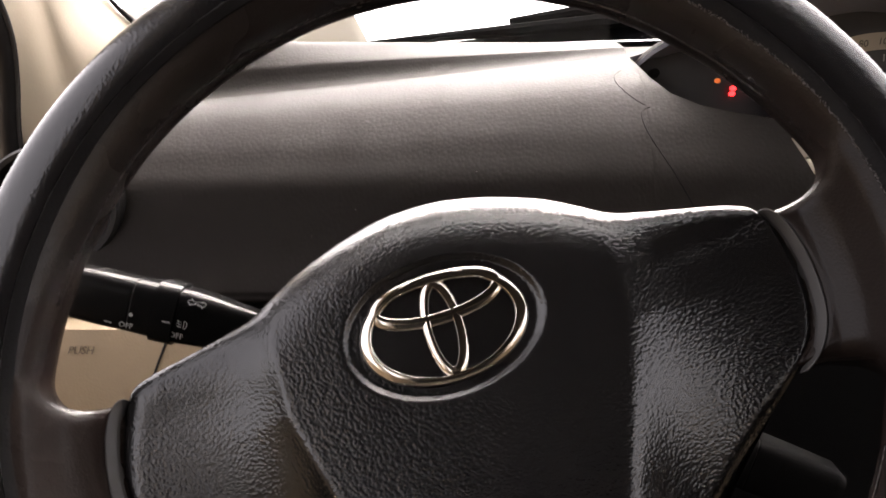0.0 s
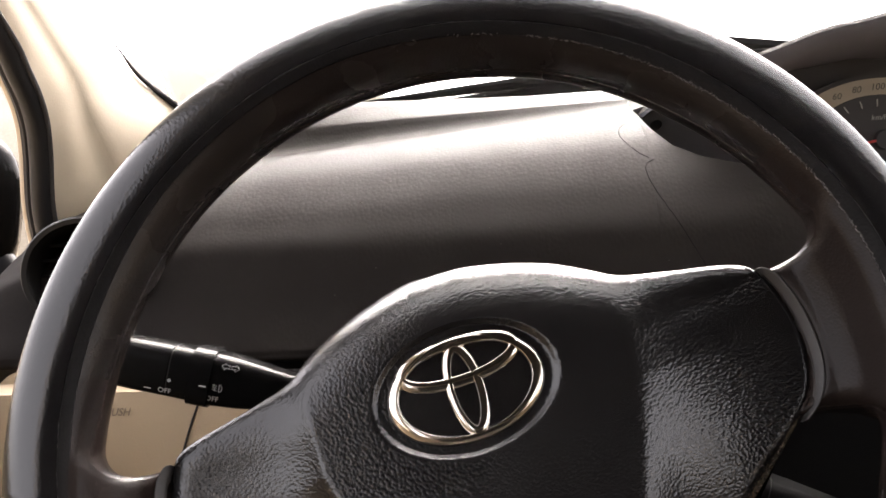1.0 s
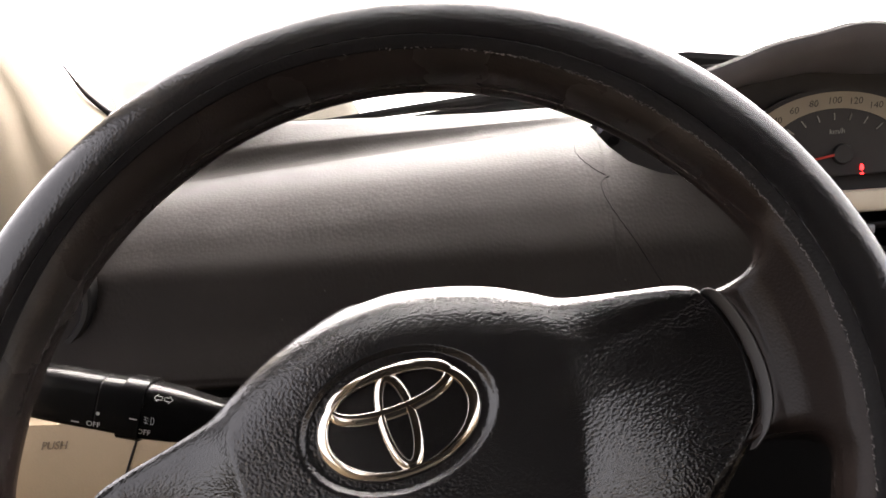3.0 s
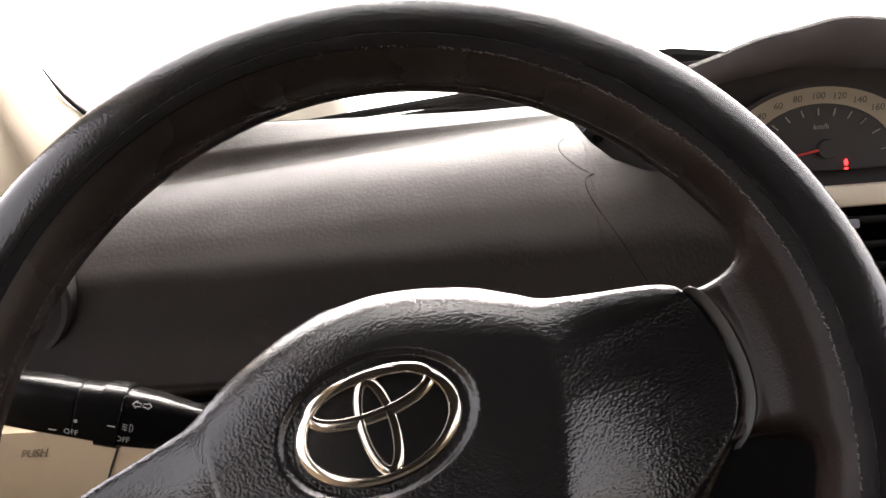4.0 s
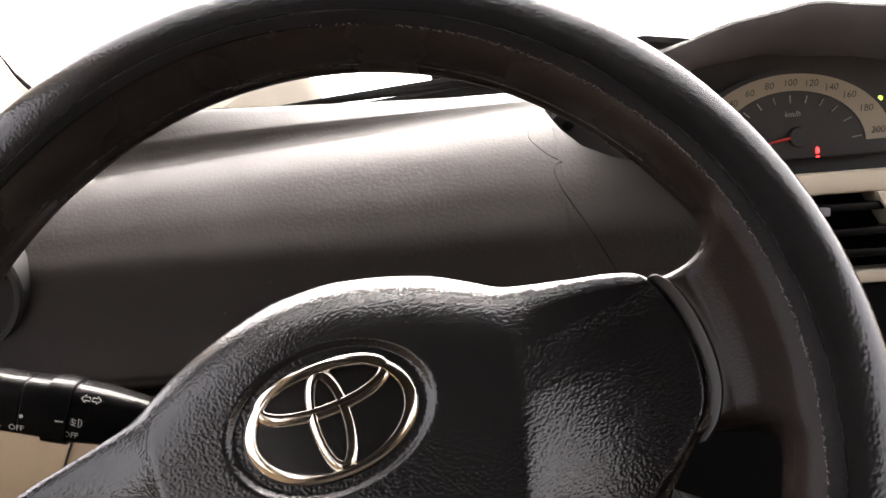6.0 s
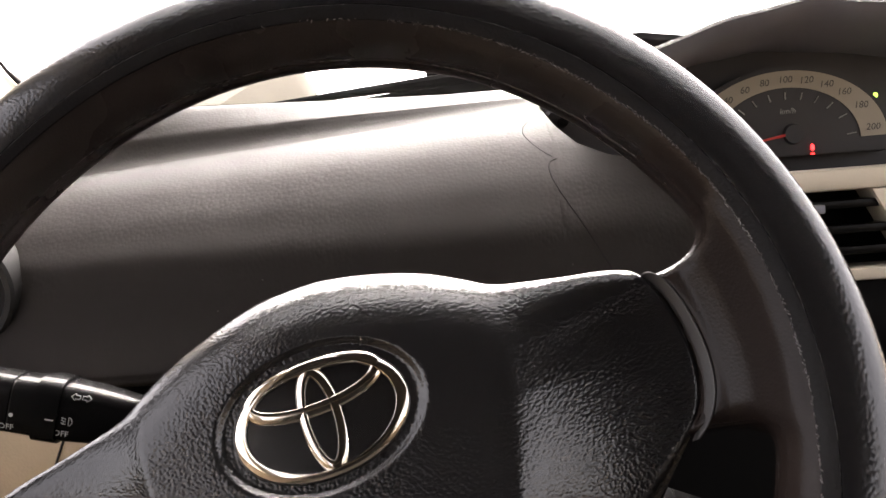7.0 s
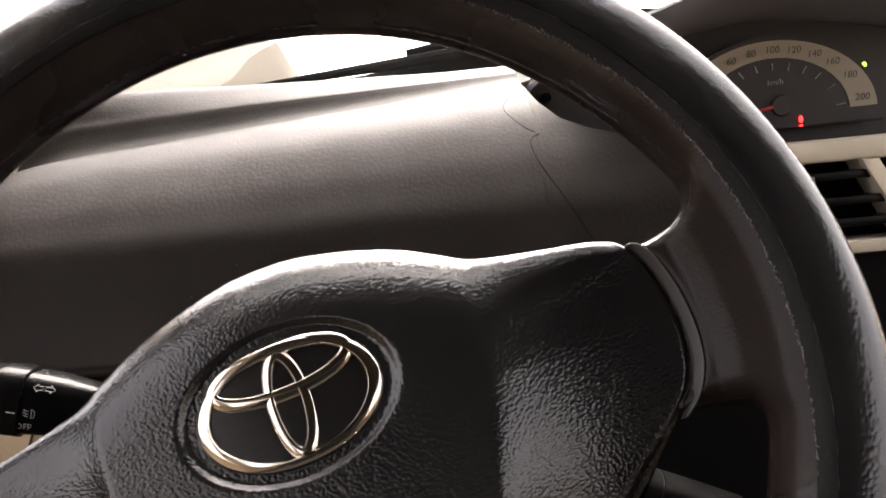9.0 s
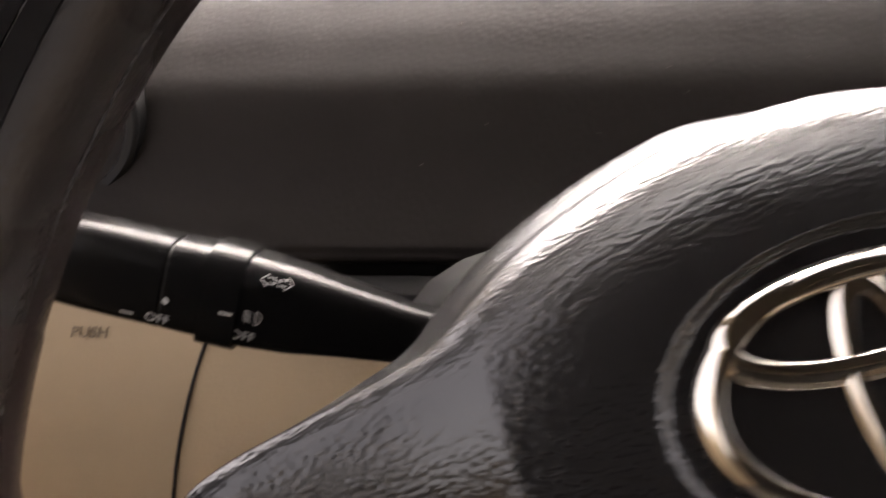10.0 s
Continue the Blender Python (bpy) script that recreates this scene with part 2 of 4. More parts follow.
part("firewall", box((XL, 0.70, 0.30), (XR, 0.74, 1.08)), MATT_BLACK, shell)
# unseen dark wall added across the rear to keep light off the pad
part("rear_blocker", box((XL, -2.04, 0.30), (XR, -2.0, 1.45), 0.01), UNSEEN_DARK, shell)
part("rear_header", box((XL, -2.04, 1.44), (XR, -2.0, 1.58)), HEADLINER, shell)
for side, x0, x1 in (("left", XL - 0.05, XL + 0.02), ("right", XR - 0.02, XR + 0.05)):
    part("door_panel", box((x0, -2.0, 0.30), (x1, 0.70, 0.945 if side == "left" else 0.885), 0.01), BEIGE, shell)
    part("roof_rail", box((x0 + (0.10 if side == "left" else -0.07), -2.0, 1.50), (x1 + (0.14 if side == "left" else -0.03), -0.2, 1.58), 0.01), HEADLINER, shell)
    # unseen pillars, the left widened and paled, placed to shape the wheel's reflections
    part("unseen_pillar", box((x0 + 0.01, -1.15 if side == "left" else -0.97, 0.79 if side == "left" else 0.88), (x1, -0.74 if side == "left" else -0.88, 1.51), 0.01), CREAM_TRIM, shell)
    part("rear_pillar", box((x0 + 0.01, -2.0, 0.79 if side == "left" else 0.88), (x1, -1.75, 1.51), 0.01), HEADLINER, shell)

# unseen lip brought forward to cut bright sky out of the pad's reflection
part("header_shade", thick([[(x, y, z - 0.010 * abs((x + 0.04) / 0.6) ** 2) for x in np.linspace(XL + 0.12, XR - 0.05, 14)] for y, z in ((-0.075, 1.505), (-0.085, 1.498), (-0.12, 1.512), (-0.215, 1.550))], (0, 0, 0.03)), UNSEEN_DARK, shell)

# windscreen and bonnet
pane = thick([[(-0.70, 0.57, 1.118), (0.62, 0.57, 1.118)], [(-0.58, -0.08, 1.502), (0.56, -0.08, 1.502)]], (0, 0.003, 0.004))
ws = tagged(part("windscreen", pane, GLASS), "clear raked windscreen glass", "windscreen", kind="structure")
ws.visible_shadow = False
part_rows = [[(x, y, 1.02 - 0.0 * y + 0.03 * math.cos((x + 0.04) * 1.6) - 0.10 * max(0, y - 0.8)) for x in np.linspace(-0.75, 0.67, 16)] for y in np.linspace(0.72, 1.6, 10)]
tagged(part("bonnet", thick(part_rows, (0, 0, -0.02)), CAR_PAINT), "pale painted bonnet beyond the windscreen", "bonnet", kind="structure")

# ---- wheel frame ----
RHO, COLUMN = radians(17.0), radians(25.0)
CENTRE = Vector((-0.34, 0.0, 0.95))
in_up = Vector((math.sin(RHO), math.cos(RHO), 0))
ex = Vector((math.cos(RHO), -math.sin(RHO), 0))
ez = math.cos(COLUMN) * in_up + math.sin(COLUMN) * Vector((0, 0, 1))
ey = math.sin(COLUMN) * in_up - math.cos(COLUMN) * Vector((0, 0, 1))
WHEEL = Matrix.Translation(CENTRE) @ Matrix((ex, ey, ez)).to_4x4()

wheel = thing("steering_wheel", WHEEL, "worn black leather steering wheel turned slightly, with oval chrome emblem", "steering wheel")
RING, TUBE = 0.1712, 0.0206


def eased(keys, x):
    """Interpolation through sorted (x, value) keys with a level start and end on each span."""
    for (a, va), (b, vb) in zip(keys, keys[1:]):
        if x <= b:
            k = min(1, max(0, (x - a) / (b - a)))
            return va + (vb - va) * k * k * (3 - 2 * k)
    return keys[-1][1]


def slimmer(th, a):
    """How much the rim's inner side draws in near the two side spokes."""
    turn = abs((math.degrees(th) + 90) % 360 - 180)
    turn = abs(90 - turn)
    return eased([(0, 0.0058), (12, 0.0054), (18, 0.0040), (28, 0.0022), (38, 0.0012), (75, 0.0), (90, 0.0)], turn) * max(0, -math.cos(a)) ** 1.5


def fuller(a):
    """The rim's section is a little squarer on its outer half."""
    c, q = max(0.0, math.cos(a)), abs(math.sin(a))
    return 1.0 if c <= 0 else (c * c + q * q) ** 0.5 / (c ** 2.6 + q ** 2.6) ** (1 / 2.6)


def rim_skin(a0, a1, r, n=18, closed=False, rings=160):
    """Part of the rim's round section, from angle a0 to a1 (0 outwards, 90 to the driver)."""
    rows = []
    for i in range(rings):
        th = 2 * math.pi * i / rings
        row = []
        for k in range(n + (0 if closed else 1)):
            a = radians(a0 + (a1 - a0) * k / n)
            rk = r - slimmer(th, a)
            rr = RING + rk * math.cos(a)
            row.append((rr * math.cos(th), rr * math.sin(th), rk * 0.98 * math.sin(a)))
        rows.append(row)
    return lofted(rows, close_u=True, close_v=closed)


# where the sewn strip begins and ends on the rim's section, by the turn round the rim
THREAD_LINE = [(0, 104), (25, 107), (60, 108.5), (95, 106), (125, 111), (150, 113), (180, 114), (230, 109), (300, 103.5), (360, 104)]
PUCKER_LINE = [(0, 118.5), (15, 119.5), (35, 124), (65, 123.5), (95, 120), (120, 121.5), (150, 126), (180, 127), (230, 122), (300, 118.5), (360, 118.5)]


def thread_line(th):
    return eased(THREAD_LINE, math.degrees(th) % 360)


def pucker_line(th):
    return eased(PUCKER_LINE, math.degrees(th) % 360)


def rim_band(a0, a1, r, sink, n=18, curl=1.5, wave=0.0):
    """A leather band on the rim whose two edges curl inwards; a0 and a1 are angles or functions of the turn."""
    rows = []
    for i in range(360):
        th = 2 * math.pi * i / 360
        lo = a0(th) if callable(a0) else a0
        hi = a1(th) if callable(a1) else a1
        row = []
        for k in range(-2, n + 3):
            kk = min(max(k, 0), n)
            a = radians(lo + (hi - lo) * kk / n)
            rk = r - (sink * 0.35 if k in (-1, n + 1) else sink if k in (-2, n + 2) else 0)
            a += radians(curl * (k - kk))
            rk = rk * fuller(a) - slimmer(th, a)
            wob = 0.00002 * math.sin(th * 37) * math.sin(a * 5) + 0.00005 * noise.noise((th * 9, a * 4, 3)) if 0 < k < n else 0
            wob += wave * noise.noise((th * 60, a * 6, 7)) * (k / n) ** 2 if 0 < k <= n else 0
            rr = RING + (rk + wob) * math.cos(a)
            row.append((rr * math.cos(th), rr * math.sin(th), (rk + wob) * 0.98 * math.sin(a)))
        rows.append(row)
    return lofted(rows, close_u=True)


rim = part("rim", rim_skin(0, 360, TUBE - 0.0022, 20, True), SEAM, wheel, local=True)
part("outer_leather", rim_band(-75, lambda th: thread_line(th) - 0.8, TUBE, 0.0022, 30, 1.0), RIM_LEATHER, rim, "grained black leather on the rim's outside", local=True)
part("seam_strip", rim_band(lambda th: thread_line(th) + 0.7, lambda th: pucker_line(th) + 0.9, TUBE + 0.00025, 0.0014, 10, 1.0, 0.00012), STRIP_LEATHER, rim, "narrow puckered leather strip", local=True)
part("inner_leather", rim_band(lambda th: pucker_line(th) - 1.0, 175.5, TUBE - 0.0003, 0.0022, 20), INNER_LEATHER, rim, "smooth worn leather on the rim's inside", local=True)
part("back_leather", rim_band(179.0, 282, TUBE - 0.0003, 0.0016, 18), INNER_LEATHER, rim, "smooth leather behind the rim", local=True)

# thread along the strip's outer edge, and the strip's puckered inner edge
def stitches(count, line, off, jitter, ln, r, gaps=0.0, lift=0.0, fray=0.0):
    """Short threads laid along a line round the rim; fray turns some of them across it."""
    bm = bmesh.new()
    for i in range(count):
        th = 2 * math.pi * (i + random.uniform(-0.25, 0.25)) / count
        thin = noise.noise((th * 5, 1.7, off))
        # frayed fibres stay on the right side, standing for light caught there
        if thin < gaps - 0.5 + random.uniform(-0.15, 0.15) or (fray and math.cos(th - 0.35) < random.uniform(0.45, 0.95)):
            continue
        a = radians(line(th) + off + random.uniform(-jitter, jitter))
        dth = ln * random.uniform(0.5, 1.25) / RING * 0.55
        da = random.uniform(-fray, fray)
        pts_ = []
        for q, e in ((-1, -0.0003), (0, lift), (1, -0.0003)):
            rk = TUBE + e - slimmer(th, a)
            rr = RING + rk * math.cos(a + da * q)
            pts_.append(Vector((rr * math.cos(th + q * dth), rr * math.sin(th + q * dth), rk * 0.98 * math.sin(a + da * q))))
        tube(pts_, [r * 0.5, r * random.uniform(0.6, 1.25), r * 0.5], 5, bm=bm)
    return bm


tagged(part("stitching", stitches(250, thread_line, 0, 0.5, 0.0036, 0.00016, 0.25, 0.00002), STITCH, rim, "row of fine grey stitches", local=True), kind="stuff")
tagged(part("puckered_edge", stitches(1100, pucker_line, 1.0, 1.2, 0.0014, 0.00026, 0.15, 0.00050, 0.04), WORN_GLINT, rim, "worn puckered leather edge with glints set as pale fibres", local=True), kind="stuff")
tagged(part("inner_stitching", stitches(260, lambda th: 177.2, 0, 0.4, 0.0030, 0.00018, 0.2, -0.0004), STITCH, rim, "fine stitches on the rim's inside", local=True), kind="stuff")

# hub pad: half of its outline, mirrored
HALF = [(0.0, 0.0638), (0.012, 0.0632), (0.026, 0.0602), (0.040, 0.0558), (0.054, 0.0500), (0.066, 0.0425), (0.074, 0.0370), (0.082, 0.0338), (0.092, 0.0312),
        (0.105, 0.0282), (0.118, 0.0252), (0.1280, 0.0205), (0.1322, 0.0120), (0.1348, 0.0010), (0.1356, -0.0100), (0.1345, -0.0220), (0.1305, -0.0340),
        (0.1225, -0.0440), (0.108, -0.0575), (0.092, -0.0720), (0.078, -0.0860), (0.062, -0.0980), (0.040, -0.1050), (0.018, -0.1070), (0.0, -0.1072)]
right = [Vector((x, y, 0)) for x, y in HALF]
left = [Vector((-p.x, p.y, 0)) for p in reversed(right[1:-1])]
OUTLINE = smooth_curve(right + left + [right[0]], 6)[:-1]
SEG_A = np.array([(p.x, p.y) for p in OUTLINE])
SEG_B = np.roll(SEG_A, -1, axis=0)
EM_X, EM_Y, EM_A, EM_B = -0.0008, 0.0075, 0.0325, 0.0219


def edge_distance(x, y):
    d = SEG_B - SEG_A
    w = np.array((x, y)) - SEG_A
    k = np.clip((w * d).sum(1) / (d * d).sum(1), 0, 1)
    q = w - k[:, None] * d
    j = (q * q).sum(1).argmin()
    return math.sqrt((q[j] ** 2).sum()), SEG_A[j]


def pad_height(x, y):
    """Height of the pad's face, with its two creases and the emblem's dish."""
    ax = abs(x)
    z = -0.0050 - 1.0 * max(0, y - 0.025) ** 2 - 0.6 * max(0, -0.03 - y) ** 2
    xc = spline([(-0.11, 0.038), (-0.07, 0.0455), (-0.04, 0.0555), (-0.01, 0.0650), (0.01, 0.0660), (0.035, 0.0660)], y)
    if y < 0:
        depth = 0.0125 - 0.045 * y + 2.0 * y * y
    else:
        depth = max(0.0015, 0.0125 - 0.045 * y - 9.0 * y * y)
    if ax > xc:
        t = ax - xc
        if x > 0:
            t = t * t / (t + 0.010)
        z -= 0.94 * depth * (1 - math.exp(-t / 0.019)) * (1 - 0.30 * min(1, t / 0.07) ** 2)
    e = math.hypot((x - EM_X) / (EM_A + 0.0043), (y - EM_Y) / (EM_B + 0.0038))
    if e < 1.075:
        k = min(1, max(0, (1.075 - e) / 0.075))
        z -= 0.0023 * k * k * (3 - 2 * k)
    return z


def pad_point(p, v):
    x, y = p.x * v, p.y * v
    d, q = edge_distance(x, y)
    ang = math.atan2(q[1], abs(q[0]))
    rr = spline([(-0.06, 0.008), (-0.04, 0.003), (0.015, 0.003), (0.024, 0.010), (0.035, 0.016), (0.050, 0.019)], q[1])
    wide = rr * (1 + min(0.85, max(0, (q[1] - 0.018) * 60)))
    if x < 0:
        soft = spline([(-0.06, 0.003), (-0.03, 0.004), (0.0, 0.0075), (0.03, 0.0115), (0.05, 0.0115)], q[1])
        rr, wide = max(rr, soft * 0.8), max(wide, soft * 1.35)
    drop = 0
    if d < wide:
        drop = rr * (1 - math.sqrt(max(0, 1 - (1 - d / wide) ** 2.2)))
    return Vector((x, y, pad_height(x, y) - drop))


steps = [0.0, 0.06, 0.12] + [0.16 + 0.0105 * k for k in range(77)] + [0.975, 0.98, 0.9855, 0.990, 0.994, 0.998, 1.0]
rows = [[pad_point(p, max(v, 0.002)) for p in OUTLINE] for v in steps]
# the side wall leans outwards as it runs back, most at the upper left
rim_row = rows[-1]
for deep in (0.0015, 0.003, 0.005, 0.008, 0.011, 0.015, 0.019, 0.024):
    row = []
    for q in rim_row:
        turn = math.degrees(math.atan2(q.y, q.x))
        flare = eased([(-180, 0.0), (62, 0.0), (104, 0.0088), (142, 0.0088), (158, 0.0075), (169, 0.0045), (178, 0.0), (180, 0.0)], turn)
        out = Vector((q.x, q.y, 0)).normalized() * flare * math.sin(math.pi / 2 * deep / 0.024)
        row.append(Vector((q.x, q.y, max(q.z, -0.026) - deep)) + out if q.z > -0.040 else q)
    rows.append(row)
rows.append([Vector((q.x * 0.9, q.y * 0.9, -0.047)) for q in rows[-1]])
pad = part("hub_pad", lofted(rows, close_v=True, cap=True), PAD_VINYL, wheel, "creased black grained vinyl airbag cover", local=True, angle=60)

# spokes
def smooth_min(a, b, k):
    h = np.clip(k - np.abs(a - b), 0, None) / k
    return np.minimum(a, b) - h * h * k / 4


def smooth_max(a, b, k):
    return -smooth_min(-a, -b, k)


def spoke_field(x, y, z, e):
    """Signed depth of a side spoke that flows into the rim; e is the distance from the pad's outline."""
    rho = np.hypot(x, y)
    away = np.hypot(rho - RING, z / 0.98)
    turn = np.abs(np.degrees(np.arctan2(y, x)))
    slim = np.interp(turn, (0, 12, 18, 28, 38), (0.0058, 0.0054, 0.0040, 0.0022, 0.0012))
    rim_d = away - (TUBE - 0.0001 - slim * np.clip((RING - rho) / np.maximum(away, 1e-6), 0, 1) ** 1.5)
    top = np.interp(rho, (0.130, 0.138, 0.1425, 0.150, 0.158, 0.165), (-0.0108, -0.0103, -0.0088, -0.0020, 0.0070, 0.0150))
    d = (z - top) * 0.8
    d = smooth_max(d, y - np.interp(x, (0.120, 0.137, 0.145, 0.152, 0.158), (0.0180, 0.0168, 0.0172, 0.0190, 0.0230)), 0.008)
    d = smooth_max(d, np.interp(x, (0.120, 0.135, 0.145, 0.152), (-0.0430, -0.0455, -0.0490, -0.0540)) - y, 0.009)
    d = np.maximum(d, -0.026 - z)
    d = smooth_max(d, (z + 0.0165 - 1.3 * (e + 0.0008)) / 1.64, 0.0006)
    d = np.maximum(d, rho - 0.180)
    # level with the rim's own skin along the sewn strip
    turn = np.degrees(np.arctan2(z, rho - RING)) % 360
    w = np.clip((turn - 119) / 22, 0, 1)
    w = w * w * (3 - 2 * w)
    return rim_d * (1 - w) + smooth_min(d, rim_d, 0.0110) * w


def spoke(sign):
    """The skin of spoke_field, found on a fine grid, as far as the rim's stitched strip."""
    h = 0.0011
    gx, gy, gz = np.arange(0.120, 0.190, h), np.arange(-0.078, 0.058, h), np.arange(-0.027, 0.0235, h)
    e2 = np.array([[edge_distance(x, y)[0] if x > spline(PAD_SIDE, y) else -0.002 for y in gy] for x in gx])
    X, Y, Z = np.meshgrid(gx, gy, gz, indexing="ij")
    F = spoke_field(X, Y, Z, e2[:, :, None])
    inside = F < 0
    # one point in each crossed cell, at the mean of its crossed edges
    shape = tuple(n - 1 for n in F.shape)
    total, count = np.zeros(shape + (3,)), np.zeros(shape)
    for axis in range(3):
        for p in (0, 1):
            for q in (0, 1):
                lo = [0, 0, 0]
                other = [k for k in range(3) if k != axis]
                lo[other[0]], lo[other[1]] = p, q
                hi = list(lo)
                hi[axis] = 1
                A = F[tuple(slice(o, o + n) for o, n in zip(lo, shape))]
                B = F[tuple(slice(o, o + n) for o, n in zip(hi, shape))]
                cross = (A < 0) != (B < 0)
                k = np.where(cross, A / np.where(cross, A - B, 1), 0)
                for c in range(3):
                    total[..., c] += np.where(cross, lo[c] + (k if c == axis else 0), 0)
                count += cross
    ids = -np.ones(shape, int)
    hit = count > 0
    cells = np.argwhere(hit)
    pts_ = (cells + total[hit] / count[hit][:, None]) * h + np.array((gx[0], gy[0], gz[0]))
    ids[hit] = np.arange(len(cells))
    faces = []
    for axis in range(3):
        u, v = (axis + 1) % 3, (axis + 2) % 3
        lo = [slice(1, n) for n in shape]
        lo[axis] = slice(0, shape[axis])
        hi = list(lo)
        hi[axis] = slice(1, shape[axis] + 1)
        for idx in np.argwhere(inside[tuple(lo)] != inside[tuple(hi)]):
            c = [idx[k] + (0 if k == axis else 1) for k in range(3)]
            quad = []
            for a, b in ((0, 0), (1, 0), (1, 1), (0, 1)):
                w = list(c)
                w[u] -= a
                w[v] -= b
                quad.append(ids[tuple(w)])
            faces.append(quad)
    bm = bmesh.new()
    vs = []
    for p in pts_:
        vs.append(bm.verts.new((sign * p[0], p[1], p[2])))
    for quad in faces:
        mid = sum((Vector(pts_[k]) for k in quad), Vector()) / 4
        rho = math.hypot(mid.x, mid.y)
        turn = math.degrees(math.atan2(mid.z, rho - RING)) % 360
        if turn < (115.0 if sign > 0 else 123.0) or turn > 300 or min(quad) < 0:
            continue
        bm.faces.new([vs[k] for k in quad])
    bmesh.ops.delete(bm, geom=[v for v in bm.verts if not v.link_faces], context="VERTS")
    bmesh.ops.smooth_vert(bm, verts=[v for v in bm.verts if not v.is_boundary], factor=0.5, use_axis_x=True, use_axis_y=True, use_axis_z=True)
    return bm


def edge_strip(sign):
    """A smooth sloping strip along the pad's side."""
    run = smooth_curve([(0.1286, 0.0165, 0), (0.1303, 0.0140, 0), (0.1326, 0.0085, 0), (0.1342, 0.0010, 0), (0.1349, -0.0090, 0), (0.1342, -0.0200, 0), (0.1318, -0.0300, 0), (0.1272, -0.0385, 0), (0.1215, -0.0450, 0)], 8)
    rows = []
    for i, p in enumerate(run):
        a, b = run[max(0, i - 1)], run[min(len(run) - 1, i + 1)]
        n = Vector((-(b - a).y, (b - a).x, 0)).normalized()
        end = abs(2 * i / (len(run) - 1) - 1) ** 4
        w = 0.0043 - 0.0026 * end
        row = [(0.0008, -0.0172), (0.0010, -0.0136), (0.0014, -0.0130), (w - 0.0007, -0.0102), (w - 0.0003, -0.0099), (w, -0.0100), (w + 0.0004, -0.0132)]
        rows.append([(sign * (p.x + n.x * e), p.y + n.y * e, z - 0.0034 * end) for e, z in row])
    return lofted(rows)


PAD_SIDE = sorted((y, x) for x, y in HALF if x > 0.118)
for s in (1, -1):
    arm = part("spoke", spoke(s), SPOKE_VINYL, wheel, local=True, angle=70)
    part("edge_strip", edge_strip(s), GLOSS_EDGE, arm, "smooth grey edge strip beside the pad", local=True, angle=70)
# lower spoke
low_rows = []
for i in range(9):
    u = i / 8
    y = -0.095 - 0.065 * u
    w = 0.045 + 0.012 * u * u
    low_rows.append([(w * math.cos(k) * 1.0, y, -0.024 + 0.010 * u + 0.008 * math.sin(k)) for k in [2 * math.pi * j / 16 for j in range(16)]])
part("spoke", lofted(low_rows, close_v=True, cap=True), SPOKE_VINYL, wheel, local=True)

# emblem
emblem = part("emblem", lofted([[(EM_X + (EM_A - 0.001) * v * math.cos(k), EM_Y + (EM_B - 0.001) * v * math.sin(k), -0.0067 + 0.0004 * (1 - v * v)) for k in [2 * math.pi * j / 48 for j in range(48)]] for v in (0.02, 0.4, 0.8, 1.0)], close_v=True), EMBLEM_BLACK, wheel, "oval emblem with chrome rings on dark ground", local=True)


def ring(cx, cy, a, b, wide, narrow, z, high=0.0016, slant=0.0006):
    """A band along an oval, wide at its sides, its top leaning outwards, with bevelled edges."""
    rows = []
    for j in range(120):
        k = 2 * math.pi * j / 120
        w = narrow + (wide - narrow) * abs(math.cos(k)) ** 1.4
        n = Vector((math.cos(k) / a, math.sin(k) / b, 0)).normalized()
        p = Vector((cx + a * math.cos(k), cy + b * math.sin(k), z))
        rows.append([p + n * (w * u) + Vector((0, 0, high * v - slant * u)) for u, v in ((-1, -0.6), (-0.98, 0.1), (-0.90, 0.55), (-0.74, 0.86), (-0.4, 1.03), (0, 1.1), (0.4, 1.03), (0.74, 0.86), (0.90, 0.55), (0.98, 0.1), (1, -0.6))])
    return lofted(rows, close_u=True)


part("outer_ring", ring(EM_X, EM_Y, EM_A - 0.0019, EM_B - 0.0012, 0.0028, 0.0018, -0.00720, slant=0.0009), CHROME, emblem, "polished chrome oval ring", local=True)
part("upright_ring", ring(EM_X, EM_Y - 0.0006, 0.0063, 0.0178, 0.0021, 0.0024, -0.00715), CHROME, emblem, "polished chrome upright oval", local=True)
part("level_ring", ring(EM_X, EM_Y + 0.0113, 0.0247, 0.0084, 0.0026, 0.0028, -0.00710), CHROME, emblem, "polished chrome level oval", local=True)

# column shroud and right stalk
shroud = thing("column_shroud", (-0.34, 0.15, 0.85), "dark grey plastic steering column shroud behind the wheel", "column shroud")
axis = Vector((0, math.cos(COLUMN), -math.sin(COLUMN)))
rows = []
for d, w, h in ((0.045, 0.058, 0.044), (0.08, 0.083, 0.055), (0.13, 0.091, 0.062), (0.165, 0.105, 0.070), (0.20, 0.122, 0.081), (0.30, 0.125, 0.083)):
    c = CENTRE + axis * d + Vector((0, 0, -0.003))
    row = []
    for j in range(28):
        k = 2 * math.pi * j / 28
        cx, cz = math.cos(k), math.sin(k)
        row.append(c + Vector((w * math.copysign(abs(cx) ** 0.6, cx), 0, h * math.copysign(abs(cz) ** 0.6, cz))))
    rows.append(row)
part("cover", lofted(rows, close_v=True, cap=True), SHROUD, shroud)


